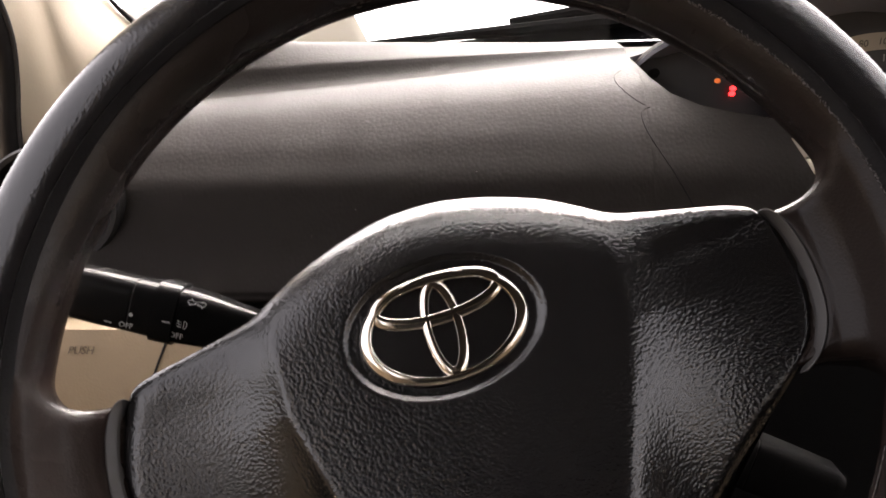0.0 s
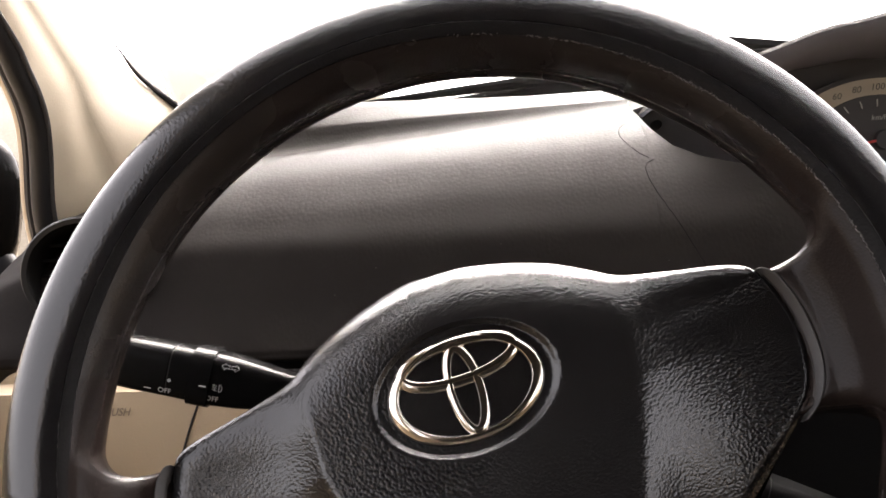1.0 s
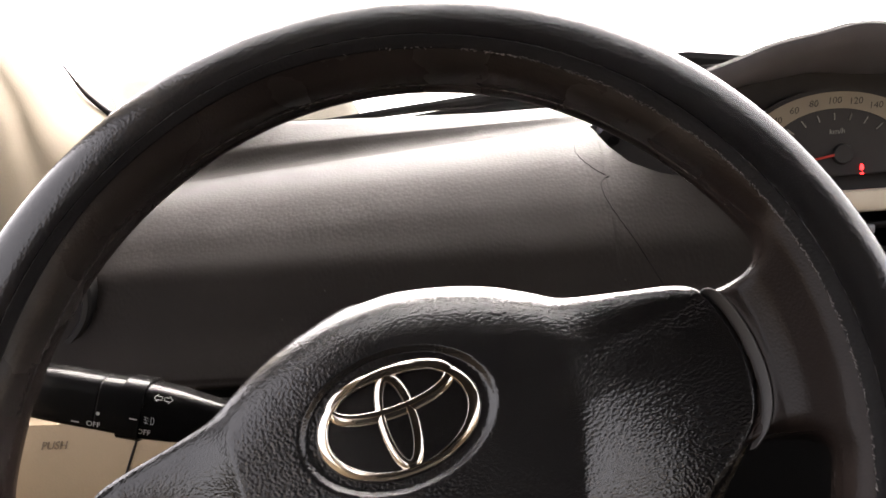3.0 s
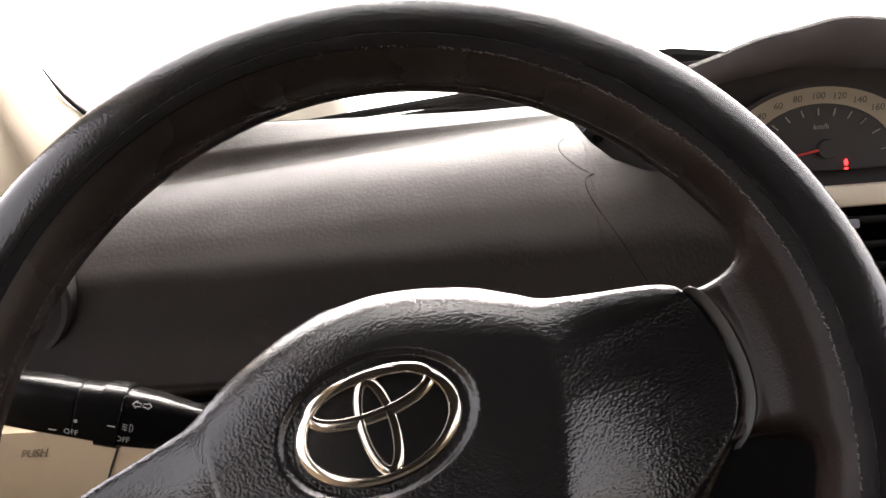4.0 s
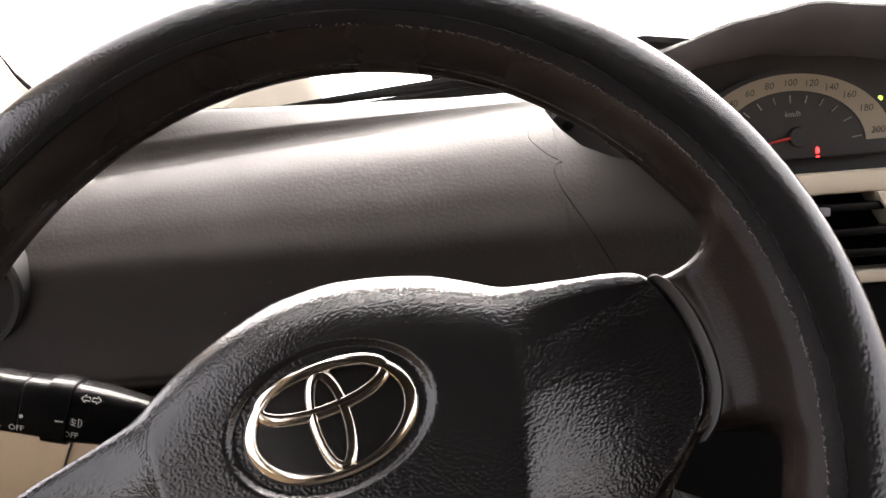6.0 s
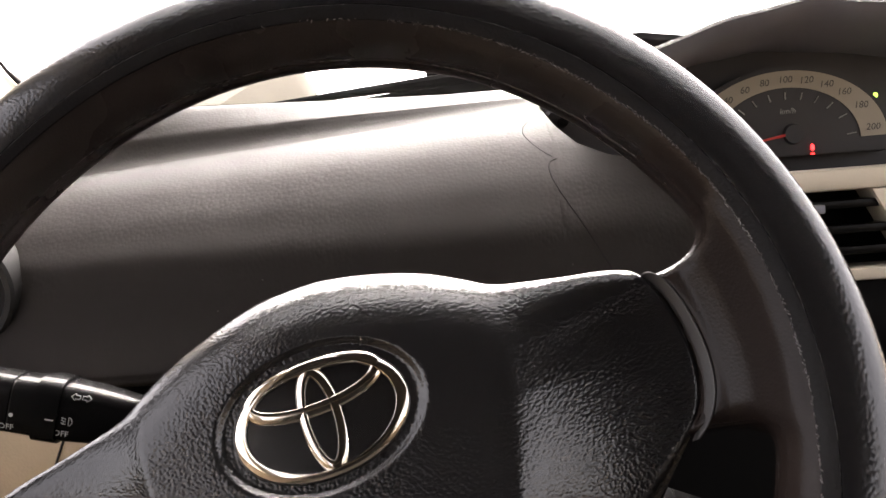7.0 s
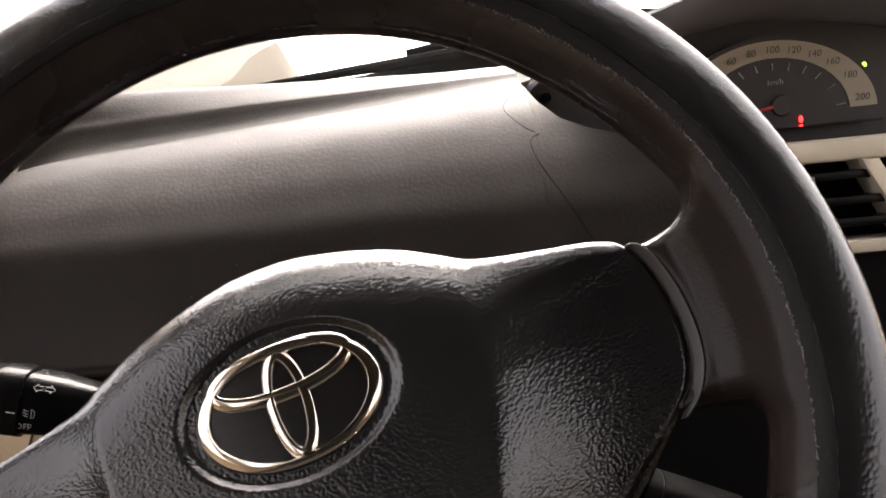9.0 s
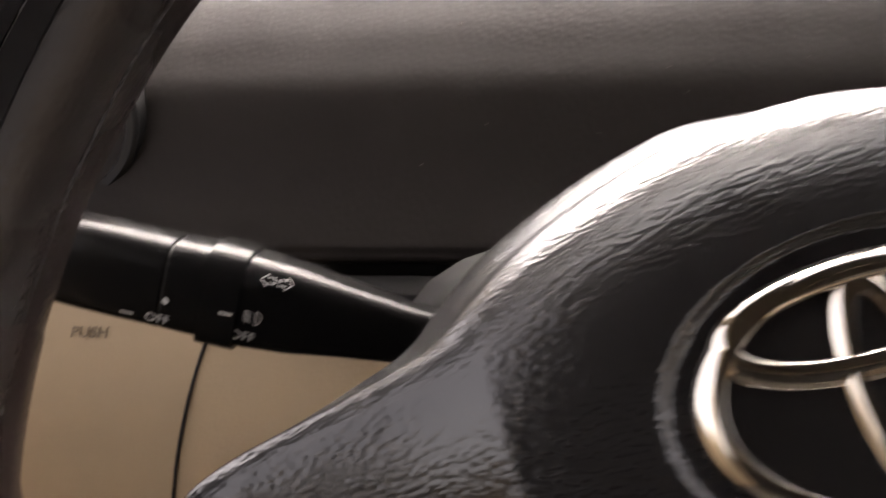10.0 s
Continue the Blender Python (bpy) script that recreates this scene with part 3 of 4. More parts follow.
# ---- stalk ----
def stalk(name, a0, a1, label, prints, body=BLACK_PLASTIC):
    ob = thing(name, a0, label, "stalk")
    a0, a1 = Vector(a0), Vector(a1)
    d = a1 - a0

    def piece(nm, spans, mat=body, lab=""):
        pts_ = [a0 + d * u for u, r in spans]
        return part(nm, tube(pts_, [r * 0.97 for u, r in spans], 40, up=(0, 0.05, 1), square=0.5), mat, ob, lab)

    piece("arm", [(0.0, 0.0085), (0.12, 0.0095), (0.25, 0.0118), (0.36, 0.0142), (0.44, 0.0150), (0.475, 0.0150)])
    piece("fog_ring", [(0.455, 0.0152), (0.458, 0.0164), (0.532, 0.0164), (0.535, 0.0152)])
    piece("collar", [(0.53, 0.0148), (0.604, 0.0146)])
    piece("end_knob", [(0.610, 0.0136), (0.612, 0.0146), (0.72, 0.0145), (0.95, 0.0135), (1.0, 0.0100), (1.01, 0.004)])
    piece("gap", [(0.60, 0.0138), (0.615, 0.0138)], SEAM)
    if prints:
        x = -d.normalized()
        for text, u, high, size, r in prints:
            q = 2 / 0.5
            deep = (1 - abs(high) ** q) ** (1 / q)
            up_ = x.cross(Vector((0, -1, 0))).normalized() * -1
            if up_.z < 0:
                up_.negate()
            out = Vector((0, -1, 0))
            out = (out - x * out.dot(x)).normalized()
            n = (out * deep ** (q - 1) + up_ * math.copysign(abs(high) ** (q - 1), high)).normalized()
            spot = (out * deep + up_ * high) * r * 0.97
            y = n.cross(x)
            m = Matrix.Translation(a0 + d * u + spot + n * 0.0003) @ Matrix((x, y, n)).transposed().to_4x4()
            if text == "dot":
                bm = bmesh.new()
                bmesh.ops.create_circle(bm, cap_ends=True, radius=0.0010, segments=16, matrix=m)
                part("mark", bm, PRINT, ob)
            elif text == "bar":
                bm = bmesh.new()
                bmesh.ops.create_grid(bm, size=1, matrix=m @ Matrix.Diagonal((0.0020, 0.00035, 1, 1)))
                part("mark", bm, PRINT, ob)
            elif text == "line":
                bm = bmesh.new()
                bmesh.ops.create_grid(bm, size=1, matrix=m @ Matrix.Diagonal((0.00012, 0.0018, 1, 1)))
                part("mark", bm, PRINT, ob)
            elif text == "arrows":
                for s, off in ((-1, -0.0026), (1, 0.0026)):
                    o = [(-0.0020, -0.0009), (0.0002, -0.0009), (0.0002, -0.0019), (0.0022, 0), (0.0002, 0.0019), (0.0002, 0.0009), (-0.0020, 0.0009)]
                    loop = [m @ Vector((off + s * p, q, 0)) for p, q in o]
                    part("arrow", tube(loop, 0.00016, 6, closed=True, up=n), PRINT, ob)
            elif text == "fog":
                arc_ = [m @ Vector((0.0006 + 0.0016 * math.cos(k), 0.0021 * math.sin(k), 0)) for k in np.linspace(-1.57, 1.57, 9)]
                part("fog_symbol", tube(arc_, 0.00016, 6, closed=True, up=n), PRINT, ob)
                for q in (-0.0013, 0.0, 0.0013):
                    part("fog_symbol", tube([m @ Vector((-0.0032, q + 0.0003, 0)), m @ Vector((-0.0006, q - 0.0003, 0))], 0.00015, 6, up=n), PRINT, ob)
                part("fog_symbol", tube([m @ Vector((-0.0021 + 0.0004 * math.sin(k * 6), 0.0019 * (2 * k - 1), 0)) for k in np.linspace(0, 1, 9)], 0.00014, 6, up=n), PRINT, ob)
            else:
                lettering(text, size, m, PRINT, ob, depth=0.00005)
    return ob


stalk("light_stalk", (-0.425, 0.125, 0.9172), (-0.575, 0.108, 0.9565), "black plastic light stalk with white printed symbols",
      [("arrows", 0.395, 0.76, 0, 0.0148), ("fog", 0.425, -0.08, 0, 0.0150), ("OFF", 0.440, -0.52, 0.0042, 0.0152), ("bar", 0.478, -0.08, 0, 0.0164),
       ("dot", 0.597, -0.15, 0, 0.0148), ("OFF", 0.608, -0.58, 0.0042, 0.0148), ("bar", 0.668, -0.60, 0, 0.0147)])
stalk("wiper_stalk", (-0.266, 0.125, 0.884), (-0.160, 0.112, 0.846), "black plastic wiper stalk behind the wheel", [], MATT_BLACK)

# ---- dashboard ----
def lerp_x(x, a, b):
    """a at x = -0.58, b at x = -0.245."""
    k = min(1.25, max(-0.5, (x + 0.58) / 0.335))
    return a + (b - a) * k


def dash_profile(x):
    """From the windscreen down to the lower edge, in y and z."""
    bow = -0.25 * (x + 0.10) ** 2
    return [(0.60 + bow, lerp_x(x, 1.123, 1.117)), (0.56 + bow, lerp_x(x, 1.122, 1.116)), (0.52 + bow * 0.8, lerp_x(x, 1.1185, 1.1125)), (0.480 + bow * 0.4, lerp_x(x, 1.1065, 1.1055)), (0.447, lerp_x(x, 1.0948, 1.0998)), (0.442, lerp_x(x, 1.0890, 1.0983)), (0.437, lerp_x(x, 1.0795, 1.0950)),
            (0.430, lerp_x(x, 1.0705, 1.0918)), (0.418, lerp_x(x, 1.0645, 1.0885)), (0.40, lerp_x(x, 1.0625, 1.0858)), (0.36, lerp_x(x, 1.0570, 1.0745)), (0.32, lerp_x(x, 1.0441, 1.0582)), (0.290, lerp_x(x, 1.024, 1.034)),
            (0.273, lerp_x(x, 1.008, 1.014)), (0.262, lerp_x(x, 0.996, 0.998)), (0.256, 0.981), (0.246, 0.952), (0.236, 0.930), (0.234, 0.923), (0.240, 0.916), (0.30, 0.905)]


LIP = [(-0.2285, 1.0860), (-0.2265, 1.0780), (-0.2225, 1.0670), (-0.2110, 1.0535), (-0.192, 1.0440), (-0.1717, 1.0385), (-0.1475, 1.0340), (-0.09, 1.0255), (0.0, 1.0236)]


def dash_row(x):
    pts_ = smooth_curve([(x, y, z) for y, z in dash_profile(x)], 4)
    return pts_


dash = thing("dashboard", (-0.34, 0.35, 0.90), "dark brown-grey grained vinyl dashboard with a rolled upper pad", "dashboard")
xs = [-0.78, -0.765, -0.75, -0.73] + list(np.linspace(-0.71, -0.2285, 60))
rows = []
for x in xs:
    end = 0.0 if x > -0.72 else (-0.72 - x) / 0.06
    row = [Vector(p) for p in dash_row(max(x, -0.74))]
    sag = 0.030 * min(1.2, max(0, (-0.60 - x) / 0.12)) ** 1.6
    rows.append([Vector((x, p.y + 0.02 * end ** 2, p.z - 0.03 * end ** 2 - sag * min(1, max(0, (p.z - 0.93) / 0.1)))) for p in row])
part("upper_pad", lofted(rows), DASH_VINYL, dash, "rolled upper pad, satin where light grazes it", angle=60)


def dash_drop(x):
    """The same face cut off along the cluster's lip, with a rolled upper edge."""
    z = spline(LIP, x)
    full = smooth_curve([(x, y, q) for y, q in dash_profile(x)], 10)
    first = next(i for i, p in enumerate(full) if p.z <= z)
    a, b = full[first - 1], full[first]
    row = [a.lerp(b, (a.z - z) / (a.z - b.z))] + full[first:]
    length = [0.0]
    for a, b in zip(row, row[1:]):
        length.append(length[-1] + (b - a).length)
    out = []
    for k in range(46):
        d = length[-1] * k / 45
        i = max(j for j in range(len(row)) if length[j] <= d + 1e-9)
        j = min(i + 1, len(row) - 1)
        f = 0 if j == i else (d - length[i]) / (length[j] - length[i])
        out.append(row[i].lerp(row[j], f))
    head = out[0]
    return [head + Vector((0, 0.030, -0.012)), head + Vector((0, 0.006, -0.0035)), head + Vector((0, 0.002, -0.0008))] + out


def stack_edge(z):
    """Where the pad ends against the centre stack's slanted border."""
    return -0.1385 + (1.0220 - z) * 0.46


def end_at_stack(row):
    return [Vector((min(p.x, stack_edge(p.z)), p.y, p.z)) if p.z < 1.0235 else p for p in row]


part("centre_pad", lofted([end_at_stack(dash_drop(x)) for x in np.linspace(-0.2285, -0.075, 70)]), DASH_VINYL, dash, angle=60)


def on_dash(x, z):
    """The place on the dashboard's driver-facing side at this height."""
    row = dash_drop(x) if x > -0.2285 else dash_row(x)
    best = None
    for a, b in zip(row, row[1:]):
        if (a.z - z) * (b.z - z) <= 0 and a.y < 0.45:
            k = 0 if a.z == b.z else (z - a.z) / (b.z - a.z)
            best = a.lerp(b, k)
            break
    return best or min([p for p in row if p.y < 0.45], key=lambda p: abs(p.z - z))


# seams
for keys in ([(-0.2405, 1.0735), (-0.2455, 1.0690), (-0.2465, 1.0630), (-0.2420, 1.0560), (-0.2350, 1.0490), (-0.2290, 1.0450)], [(-0.2265, 1.0435), (-0.2310, 1.0415), (-0.2325, 1.0370), (-0.2300, 1.0270), (-0.2225, 1.0125), (-0.2145, 0.9985), (-0.199, 0.9680), (-0.190, 0.945)]):
    path = [on_dash(p.x, p.y) + Vector((0, 0.00012, -0.00012)) for p in smooth_curve([(a, b, 0) for a, b in keys], 5)]
    part("panel_seam", tube(path, 0.00042, 6), MATT_BLACK, dash)

edge = [dash_row(x)[0] + Vector((0, -0.004, 0.0012)) for x in np.linspace(-0.66, -0.24, 20)]
part("glass_gasket", tube(edge, 0.0024, 6), MATT_BLACK, dash, "thin black gasket along the glass")

# lint and dust specks
bm = bmesh.new()
for k in range(11):
    at = on_dash(random.uniform(-0.55, -0.18), random.uniform(0.945, 1.04))
    bmesh.ops.create_icosphere(bm, subdivisions=1, radius=random.uniform(0.00018, 0.00042), matrix=Matrix.Translation(at + Vector((0, -0.0001, 0))))
tagged(part("dust_specks", bm, DIAL_DUST, dash, "pale specks of dust"), kind="stuff")

# instrument hood and cluster
cluster = thing("instrument_cluster", (-0.04, 0.38, 1.03), "centre instrument cluster with cream speedometer band under a dark hood", "instrument cluster")
LIP_TOP = [(-0.2275, 0.392, 1.0790), (-0.212, 0.350, 1.0910), (-0.189, 0.310, 1.1000), (-0.1658, 0.285, 1.1070), (-0.1410, 0.28, 1.1143), (-0.1132, 0.28, 1.1233), (-0.0855, 0.28, 1.1280), (-0.0573, 0.28, 1.1327),
           (-0.0260, 0.28, 1.1287), (0.010, 0.28, 1.1240), (0.05, 0.285, 1.114), (0.09, 0.30, 1.102), (0.115, 0.33, 1.094), (0.135, 0.392, 1.080)]
lip = smooth_curve(LIP_TOP, 5)
inner, outer = [], []
for p in lip:
    up = max(0, p.z - 1.079)
    inner.append([p, Vector((p.x, p.y + 0.004, p.z - 0.004)), Vector((p.x * 0.98 - 0.0008, p.y + 0.03, p.z - 0.010 * min(1, up * 40))), Vector((-0.04 + (p.x + 0.04) * 0.95, 0.392, 1.076 + up * 0.72))])
    outer.append([p, Vector((p.x, p.y + 0.003, p.z + 0.0025)), Vector((p.x, p.y + 0.02, p.z + 0.003)), Vector((p.x, 0.40 + 0.10 * min(1, up * 30), p.z + 0.001)), Vector((p.x, 0.545, 1.110))])
# glare over the dark underside is put into its paled colour
part("hood_inside", lofted(inner), GLARE_VINYL, cluster, "underside of the hood, paled to suggest glare", angle=60)
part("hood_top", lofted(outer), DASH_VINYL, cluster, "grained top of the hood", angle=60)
face = slab([(-0.229, 1.086), (-0.205, 1.046), (-0.155, 1.030), (-0.055, 1.015), (0.12, 1.015), (0.134, 1.085), (0.045, 1.120), (-0.055, 1.127), (-0.135, 1.113)], 0.388, 0.395)
part("face", face, DIAL_DARK, cluster, "matt black cluster face")
DY = 0.372
DX, DZ = -0.0440, 1.0425
part("dial", slab([(DX + 0.080 * math.cos(k), DZ - 0.003 + 0.061 * math.sin(k)) for k in np.linspace(-0.12, math.pi + 0.12, 40)], DY, DY + 0.014, 0.0005), DIAL_DARK, cluster, "black half-round dial")
band = [[(DX + (0.0755 - 0.0200 * u) * math.cos(k), DY - 0.001, DZ + (0.0548 - 0.0128 * u) * math.sin(k)) for u in (0, 0.5, 1)] for k in np.linspace(0.02, math.pi - 0.02, 60)]
part("speed_band", thick(band, (0, 0.0006, 0)), DIAL_CREAM, cluster, "cream arched speed band")
FLAT = Matrix(((1, 0, 0), (0, 0, -1), (0, 1, 0))).to_4x4()


def at_wall(x, y, z, turn=0.0):
    return Matrix.Translation((x, y, z)) @ FLAT @ Matrix.Rotation(turn, 4, "Z")


TURNS = (171, 149, 132, 118, 104, 90, 76, 62, 48, 31, 9)
for i, deg in enumerate(TURNS):
    c, s = math.cos(radians(deg)), math.sin(radians(deg))
    lettering(str(i * 20), 0.0072, at_wall(DX + 0.0650 * c, DY - 0.0018, DZ + 0.0478 * s), DIAL_PRINT, cluster, "figure", 0.00005, 0.15)
    part("tick", tube([(DX + 0.0530 * c, DY - 0.0008, DZ - 0.002 + 0.0405 * s), (DX + 0.0460 * c, DY - 0.0008, DZ - 0.002 + 0.0350 * s)], 0.0005, 6), DIAL_TICK, cluster)
lettering("km/h", 0.0060, at_wall(-0.0426, DY - 0.0008, 1.0666), DIAL_TICK, cluster, "unit", 0.00005, 0.15)
needle = part("needle", tube([(-0.0460, DY - 0.003, 1.0485), (-0.0600, DY - 0.003, 1.0460), (-0.080, DY - 0.003, 1.0422)], [0.0011, 0.0009, 0.0004], 8), NEEDLE_RED, cluster, "red pointer")
bm = bmesh.new()
bmesh.ops.create_cone(bm, cap_ends=True, segments=28, radius1=0.008, radius2=0.007, depth=0.003, matrix=Matrix.Translation((-0.0390, DY - 0.002, 1.0490)) @ Matrix.Rotation(radians(90), 4, "X"))
part("needle_hub", bm, DIAL_DARK, cluster)


def blob(x, y, z, r, mat, nm, stretch=1.0):
    bm = bmesh.new()
    bmesh.ops.create_uvsphere(bm, u_segments=12, v_segments=8, radius=r)
    for v in bm.verts:
        v.co = Vector((x + v.co.x * stretch, y + v.co.y * 0.3, z + v.co.z))
    return part(nm, bm, mat, cluster)


blob(-0.0251, DY - 0.001, 1.0378, 0.0026, LAMP_RED, "red_telltale", 0.6)
blob(-0.0251, DY - 0.001, 1.0330, 0.0008, LAMP_RED, "red_telltale", 2.0)
for x, z in ((-0.1513, 1.0552), (-0.1396, 1.0600), (-0.1505, 1.0592)):
    blob(x, 0.385, z, 0.0020, LAMP_RED, "red_telltale", 1.3)
blob(-0.1625, 0.385, 1.0655, 0.0020, LAMP_AMBER, "amber_telltale", 1.3)
blob(0.0300, 0.386, 1.0745, 0.0020, LAMP_GREEN, "green_telltale", 1.0)

bm = bmesh.new()
bmesh.ops.create_cone(bm, cap_ends=True, segments=24, radius1=0.0042, radius2=0.0036, depth=0.014, matrix=Matrix.Translation((-0.2120, 0.381, 1.0722)) @ Matrix.Rotation(radians(90), 4, "X"))
bmesh.ops.bevel(bm, geom=bm.edges[:], offset=0.0005, segments=2, affect="EDGES")
part("reset_knob", bm, BLACK_PLASTIC, cluster, "small black reset knob")

# ---- centre stack ----
stack = thing("centre_stack", (0.02, 0.33, 0.80), "cream and black centre stack with slatted air vents", "centre stack")
def slant(z):
    """The stack's left border leans inwards towards the floor."""
    return -0.1320 + (1.0225 - z) * 0.75


def strip_y(x):
    return spline([(-0.14, 0.286), (-0.12, 0.291), (-0.095, 0.300), (-0.065, 0.307), (-0.03, 0.308)], x)


rows = [[(x + (stack_edge(z) + 0.1385) * max(0, (-0.05 - x) / 0.0885), strip_y(x) + dy, z) for x in np.linspace(-0.1385, 0.26, 40)] for z, dy in ((1.0218, 0.003), (1.0208, 0.0006), (1.0195, 0), (1.0085, 0), (1.0072, 0.0006), (1.0062, 0.003))]
part("upper_strip", thick(rows, (0, 0.02, 0)), CREAM_TRIM, stack, "cream trim strip")
part("lower_strip", slab([(slant(0.9515) + 0.012, 0.9515), (0.26, 0.9515), (0.26, 0.9432), (slant(0.9432) + 0.012, 0.9432)], 0.304, 0.34, 0.0015), CREAM_TRIM, stack, "cream trim strip")
rows = []
for z in np.linspace(1.0060, 0.86, 24):
    y = on_dash(-0.145, max(z, 0.925)).y - 0.0015
    x = stack_edge(z)
    rows.append([(x, y + 0.004, z), (x + 0.0004, y + 0.001, z), (x + 0.002, y, z), (x + 0.0105, y + 0.001, z), (x + 0.0122, y + 0.002, z), (x + 0.0126, y + 0.008, z)])
part("side_strip", thick(rows, (0, 0.05, 0)), CREAM_TRIM, stack, "slanted cream side strip")
part("vent_recess", box((-0.110, 0.335, 0.950), (0.26, 0.345, 1.008)), MATT_BLACK, stack)
for i, z in enumerate((0.9965, 0.9790, 0.9640)):
    part("vent_slat", box((slant(z) + 0.013, 0.310, z - 0.0030), (-0.002 + (1.005 - z) * 0.55, 0.333, z + 0.0030), 0.001), BLACK_PLASTIC, stack)
part("vent_tab", box((-0.060, 0.303, 0.9915), (-0.0440, 0.311, 0.9975), 0.0012), GLARE_VINYL, stack)
part("vent_divider", slab([(-0.0110, 1.0062), (0.0005, 1.0062), (0.030, 0.9518), (0.0185, 0.9518)], 0.3065, 0.334, 0.001), CREAM_TRIM, stack, "slanted cream vent divider")
part("control_panel", box((-0.060, 0.306, 0.70), (0.26, 0.34, 0.9428), 0.003), BLACK_PLASTIC, stack, "black control panel")
bm = tube([(-0.0350 + 0.020 * math.cos(k), 0.303, 0.896 + 0.020 * math.sin(k)) for k in [2 * math.pi * j / 40 for j in range(40)]], 0.0007, 8, closed=True)
part("knob_ring", bm, PRINT, stack, "thin bright ring round a control knob")
bm = bmesh.new()
bmesh.ops.create_cone(bm, cap_ends=True, segments=36, radius1=0.018, radius2=0.0165, depth=0.016, matrix=Matrix.Translation((-0.0350, 0.298, 0.896)) @ Matrix.Rotation(radians(90), 4, "X"))
part("control_knob", bm, MATT_BLACK, stack)
for x, z, w in ((-0.008, 0.862, 0.006), (0.004, 0.862, 0.003), (-0.004, 0.853, 0.008), (-0.030, 0.928, 0.004)):
    part("print_bar", box((x - w / 2, 0.3050, z - 0.0008), (x + w / 2, 0.3062, z + 0.0008)), PRINT, stack)

# ---- lower panel ----
lower = thing("lower_panel", (-0.5, 0.21, 0.60), "beige grained plastic knee panel below the dashboard", "knee panel")
rows = [[(x, 0.205 + 0.35 * max(0, 0.86 - z) ** 1.2 * 0.5 + (0.02 if k in (0,) else 0), z) for x in np.linspace(-0.765, -0.428, 30)] for k, z in enumerate((0.908, 0.906, 0.900, 0.89, 0.87, 0.84, 0.80, 0.74, 0.66, 0.60))]
part("panel", thick(rows, (0, 0.004, 0)), BEIGE, lower, angle=60)
path = [(x, 0.2045 + 0.35 * max(0, 0.86 - z) ** 1.2 * 0.5, z) for x, z in [(p.x, p.y) for p in smooth_curve([(-0.5405, 0.906, 0), (-0.5440, 0.898, 0), (-0.5520, 0.880, 0), (-0.5600, 0.858, 0), (-0.5695, 0.8260, 0), (-0.582, 0.77, 0)], 5)]]
part("panel_seam", tube(path, 0.0008, 6), SEAM, lower)
lettering("PUSH", 0.0075, at_wall(-0.6030, 0.2045, 0.8920), material("stamped letters", (0.15, 0.115, 0.08), 0.6), lower, "lettering", 0.0002, 0.35)

part("upper_filler", box((-0.505, 0.1985, 0.8945), (-0.425, 0.23, 0.9135), 0.003), MATT_BLACK, lower, "black filler under the dashboard")
# black sheet added to stand for the shade beside the column
part("shade_sheet", box((-0.432, 0.235, 0.55), (-0.05, 0.25, 0.918), 0.004), MATT_BLACK, lower, "added black sheet for the shade beside the column")

# ---- round side vent ----
vent = thing("side_vent", (-0.644, 0.25, 0.9855), "round dark air vent at the end of the dashboard", "air vent")
def vent_ring(r0, r1, y0, y1):
    out = []
    for j in range(48):
        k = 2 * math.pi * j / 48
        c, s = math.cos(k), math.sin(k)
        out.append([(-0.642 + r * c * 0.965, y, 0.9830 + r * s * 0.82) for r, y in ((r1, y1), (r1, y0 + 0.002), (r1 - 0.002, y0), (r0 + 0.002, y0 + 0.0005), (r0, y0 + 0.003), (r0 - 0.003, y1))])
    return lofted(out, close_u=True)
part("surround", vent_ring(0.045, 0.053, 0.246, 0.30), SHROUD, vent, "smooth grey ring")
bm = bmesh.new()
bmesh.ops.create_circle(bm, cap_ends=True, radius=0.044, segments=40, matrix=Matrix.Translation((-0.642, 0.285, 0.9830)) @ Matrix.Diagonal((0.965, 1, 0.82, 1)) @ Matrix.Rotation(radians(90), 4, "X"))
part("backing", bm, MATT_BLACK, vent)
for z in (-0.022, -0.011, 0.0, 0.011, 0.022):
    w = 0.95 * math.sqrt(0.043 ** 2 - (z / 0.82) ** 2)
    part("vent_slat", box((-0.642 - w, 0.258, 0.9830 + z - 0.0012), (-0.642 + w, 0.276, 0.9830 + z + 0.0012), 0.0005), MATT_BLACK, vent)

# ---- pillar, door frame and mirror ----
pillar = thing("windscreen_pillar", (-0.70, 0.42, 1.03), "cream trimmed windscreen pillar with black glass seal", "pillar", kind="structure")
inner_e = smooth_curve([(-0.632, 0.49, 1.092), (-0.657, 0.465, 1.121), (-0.684, 0.445, 1.150), (-0.695, 0.43, 1.174), (-0.700, 0.385, 1.208), (-0.690, 0.27, 1.275), (-0.650, 0.05, 1.41), (-0.61, -0.24, 1.56)], 6)
outer_e = smooth_curve([(-0.728, 0.37, 0.97), (-0.716, 0.34, 1.031), (-0.7045, 0.325, 1.078), (-0.6965, 0.31, 1.109), (-0.6935, 0.29, 1.1375), (-0.6915, 0.25, 1.181), (-0.680, 0.05, 1.34), (-0.660, -0.24, 1.54)], 6)
rows = []
for a, b in zip(inner_e, outer_e):
    row = []
    for k in range(25):
        v = k / 24
        p = a.lerp(b, v)
        out = Vector((0.25, -1.0, 0.1)).normalized() * (0.026 * math.sin(math.pi * v) - 0.010 * math.exp(-((v - 0.62) / 0.10) ** 2))
        row.append(p + out)
    rows.append([a + Vector((-0.004, 0.012, 0))] + row + [b + Vector((-0.014, 0.012, 0))])
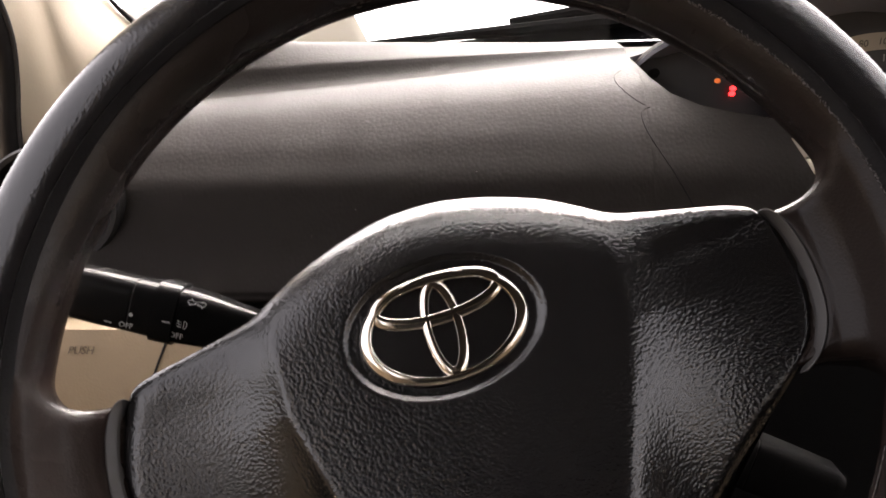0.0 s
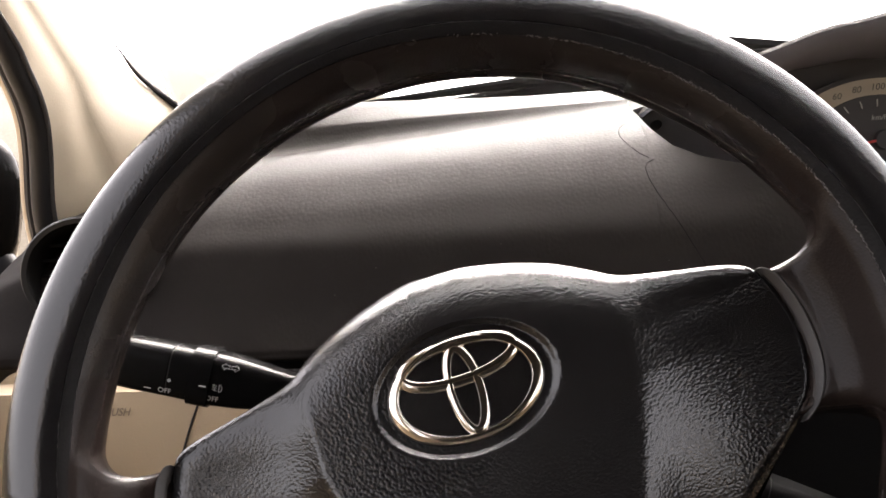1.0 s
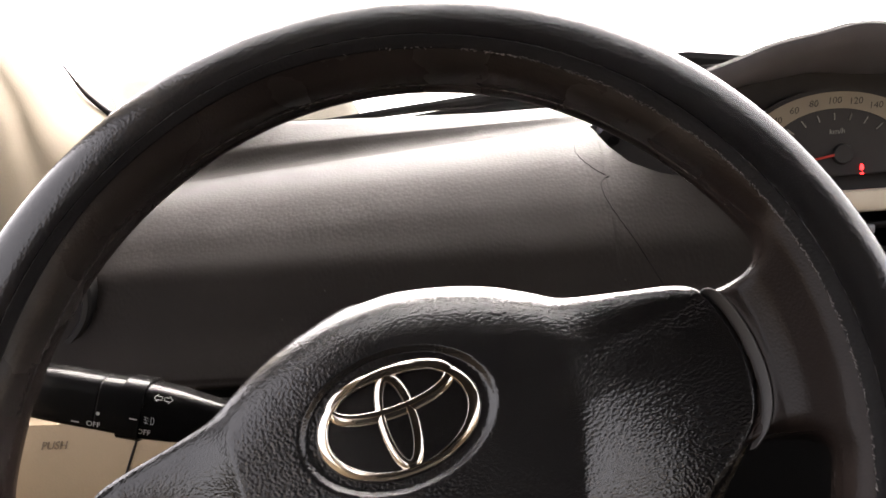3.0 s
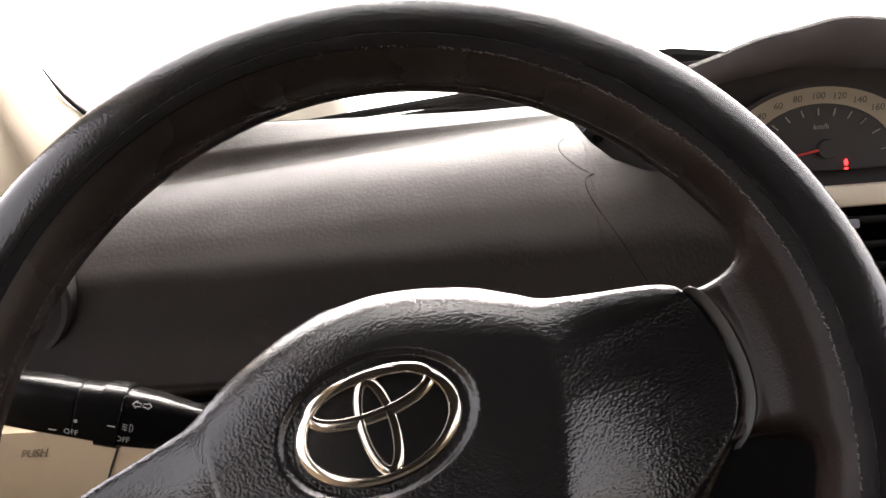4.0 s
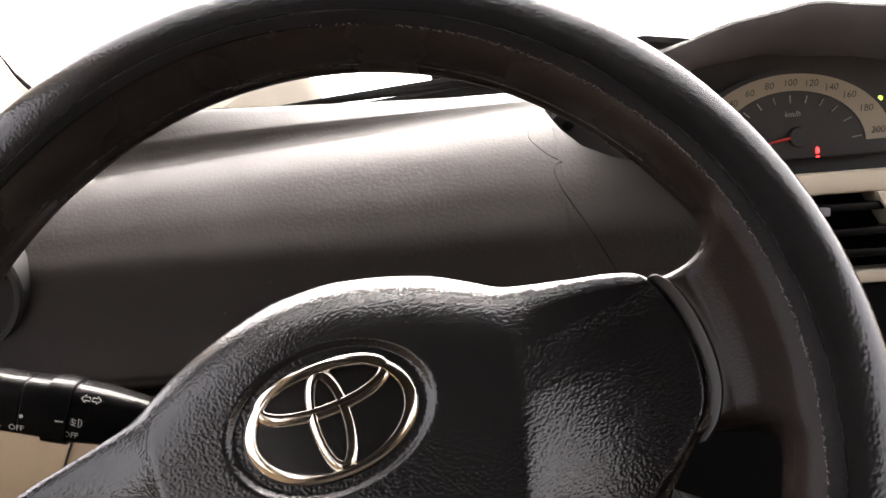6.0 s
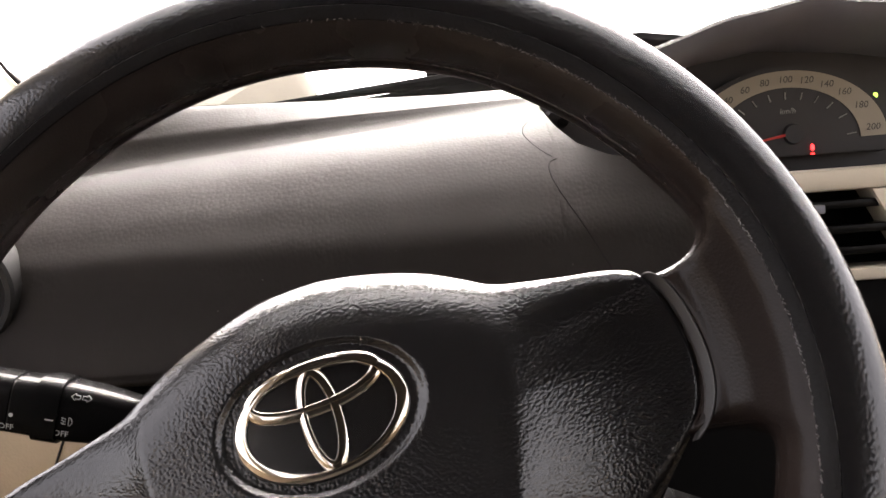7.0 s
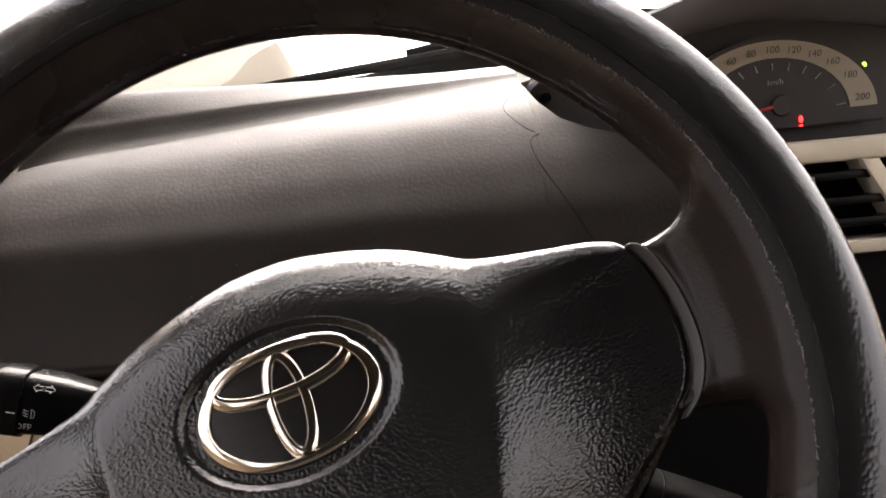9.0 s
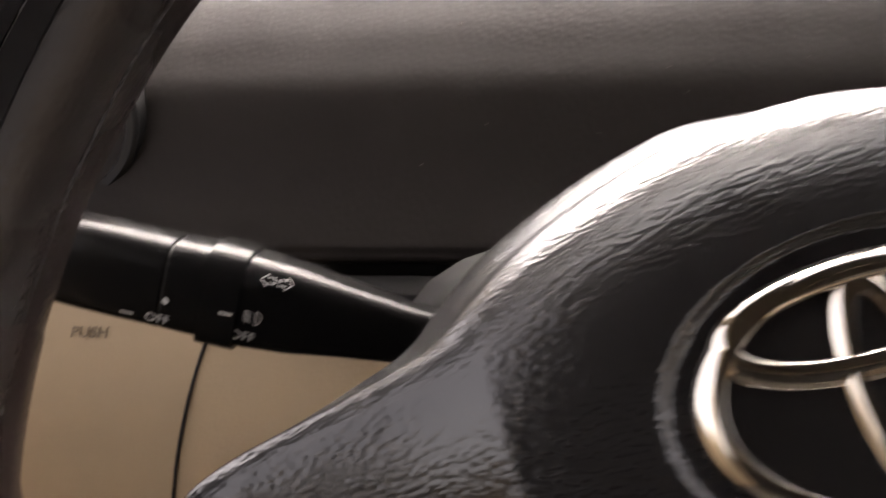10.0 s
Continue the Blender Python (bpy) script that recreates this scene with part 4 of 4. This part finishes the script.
part("trim", lofted(rows), PILLAR_TRIM, pillar, angle=60)
part("glass_seal", tube([p + Vector((0.003, -0.0015, 0.0)) for p in inner_e], [max(0.0002, 0.0047 - 0.0039 * i / 18) for i in range(len(inner_e))], 8), RUBBER, pillar, "black rubber glass seal")
door = thing("door_1", (-0.78, 0.2, 0.95), "driver's door with dark window frame", "door", kind="structure")
part("window_frame", tube([p + Vector((-0.0100, -0.001, 0)) for p in outer_e], 0.0095, 12, flat=1.2), RUBBER, door, "dark rubber door frame")
for off, rr in ((-0.0005, 0.0022), (-0.0205, 0.0042)):
    part("frame_seal", tube([p + Vector((off, -0.0035, 0)) for p in outer_e], rr, 8), SEAM, door, "black rubber lip")
part("inner_trim", tube([p + Vector((-0.0285, 0.006, 0)) for p in outer_e], 0.0055, 10), PILLAR_TRIM, door, "cream door trim edge")
part("window_sill", box((-0.80, -0.66, 0.93), (-0.765, 0.36, 0.952), 0.006), BEIGE, door)
mirror = thing("door_mirror", (-0.90, 0.45, 0.92), "black housing of the door mirror outside", "door mirror")
bm = bmesh.new()
bmesh.ops.create_uvsphere(bm, u_segments=28, v_segments=18, radius=1)
for v in bm.verts:
    c = v.co
    z = 1.025 + 0.091 * math.copysign(abs(c.z) ** 0.7, c.z)
    v.co = Vector((-0.905 + 0.084 * math.copysign(abs(c.x) ** 0.7, c.x) + 0.16 * (z - 1.06), 0.45 + 0.045 * c.y, z))
part("housing", bm, BLACK_PLASTIC, mirror)
part("mount", tube([(-0.86, 0.45, 0.99), (-0.80, 0.44, 0.92)], 0.018, 12), BLACK_PLASTIC, mirror)

# ---- wiper and scuttle ----
scuttle = thing("scuttle_panel", (-0.04, 0.66, 1.10), "black plastic scuttle below the windscreen", "scuttle", kind="structure")
part("panel", thick([[(x, 0.60 - 0.12 * (x + 0.04) ** 2, 1.110), (x, 0.74, 1.09)] for x in np.linspace(-0.70, 0.62, 14)], (0, 0, -0.012)), MATT_BLACK, scuttle)
COWL = [(-0.45, 1.118), (-0.43, 1.123), (-0.40, 1.130), (-0.35, 1.1345), (-0.28, 1.1415), (-0.20, 1.1470), (0.0, 1.150), (0.30, 1.146), (0.60, 1.125)]
rows = [[(x, 0.628, 1.10), (x, 0.616, spline(COWL, x) - 0.004), (x, 0.618, spline(COWL, x)), (x, 0.650, spline(COWL, x) - 0.004), (x, 0.70, 1.10)] for x in np.linspace(-0.45, 0.60, 60)]
part("cowl", lofted(rows), MATT_BLACK, scuttle, "black cowl behind the wiper")
wiper = thing("wiper", (-0.1, 0.60, 1.13), "black wiper arm and blade resting on the windscreen", "wiper")
part("blade", tube([(-0.50, 0.600, 1.128), (-0.35, 0.605, 1.138), (-0.20, 0.61, 1.148), (0.05, 0.61, 1.152)], [0.003, 0.006, 0.009, 0.008], 8), MATT_BLACK, wiper)
part("arm", tube([(-0.33, 0.620, 1.150), (-0.22, 0.625, 1.163), (-0.10, 0.63, 1.166), (0.08, 0.64, 1.14)], [0.004, 0.008, 0.011, 0.012], 8), MATT_BLACK, wiper)
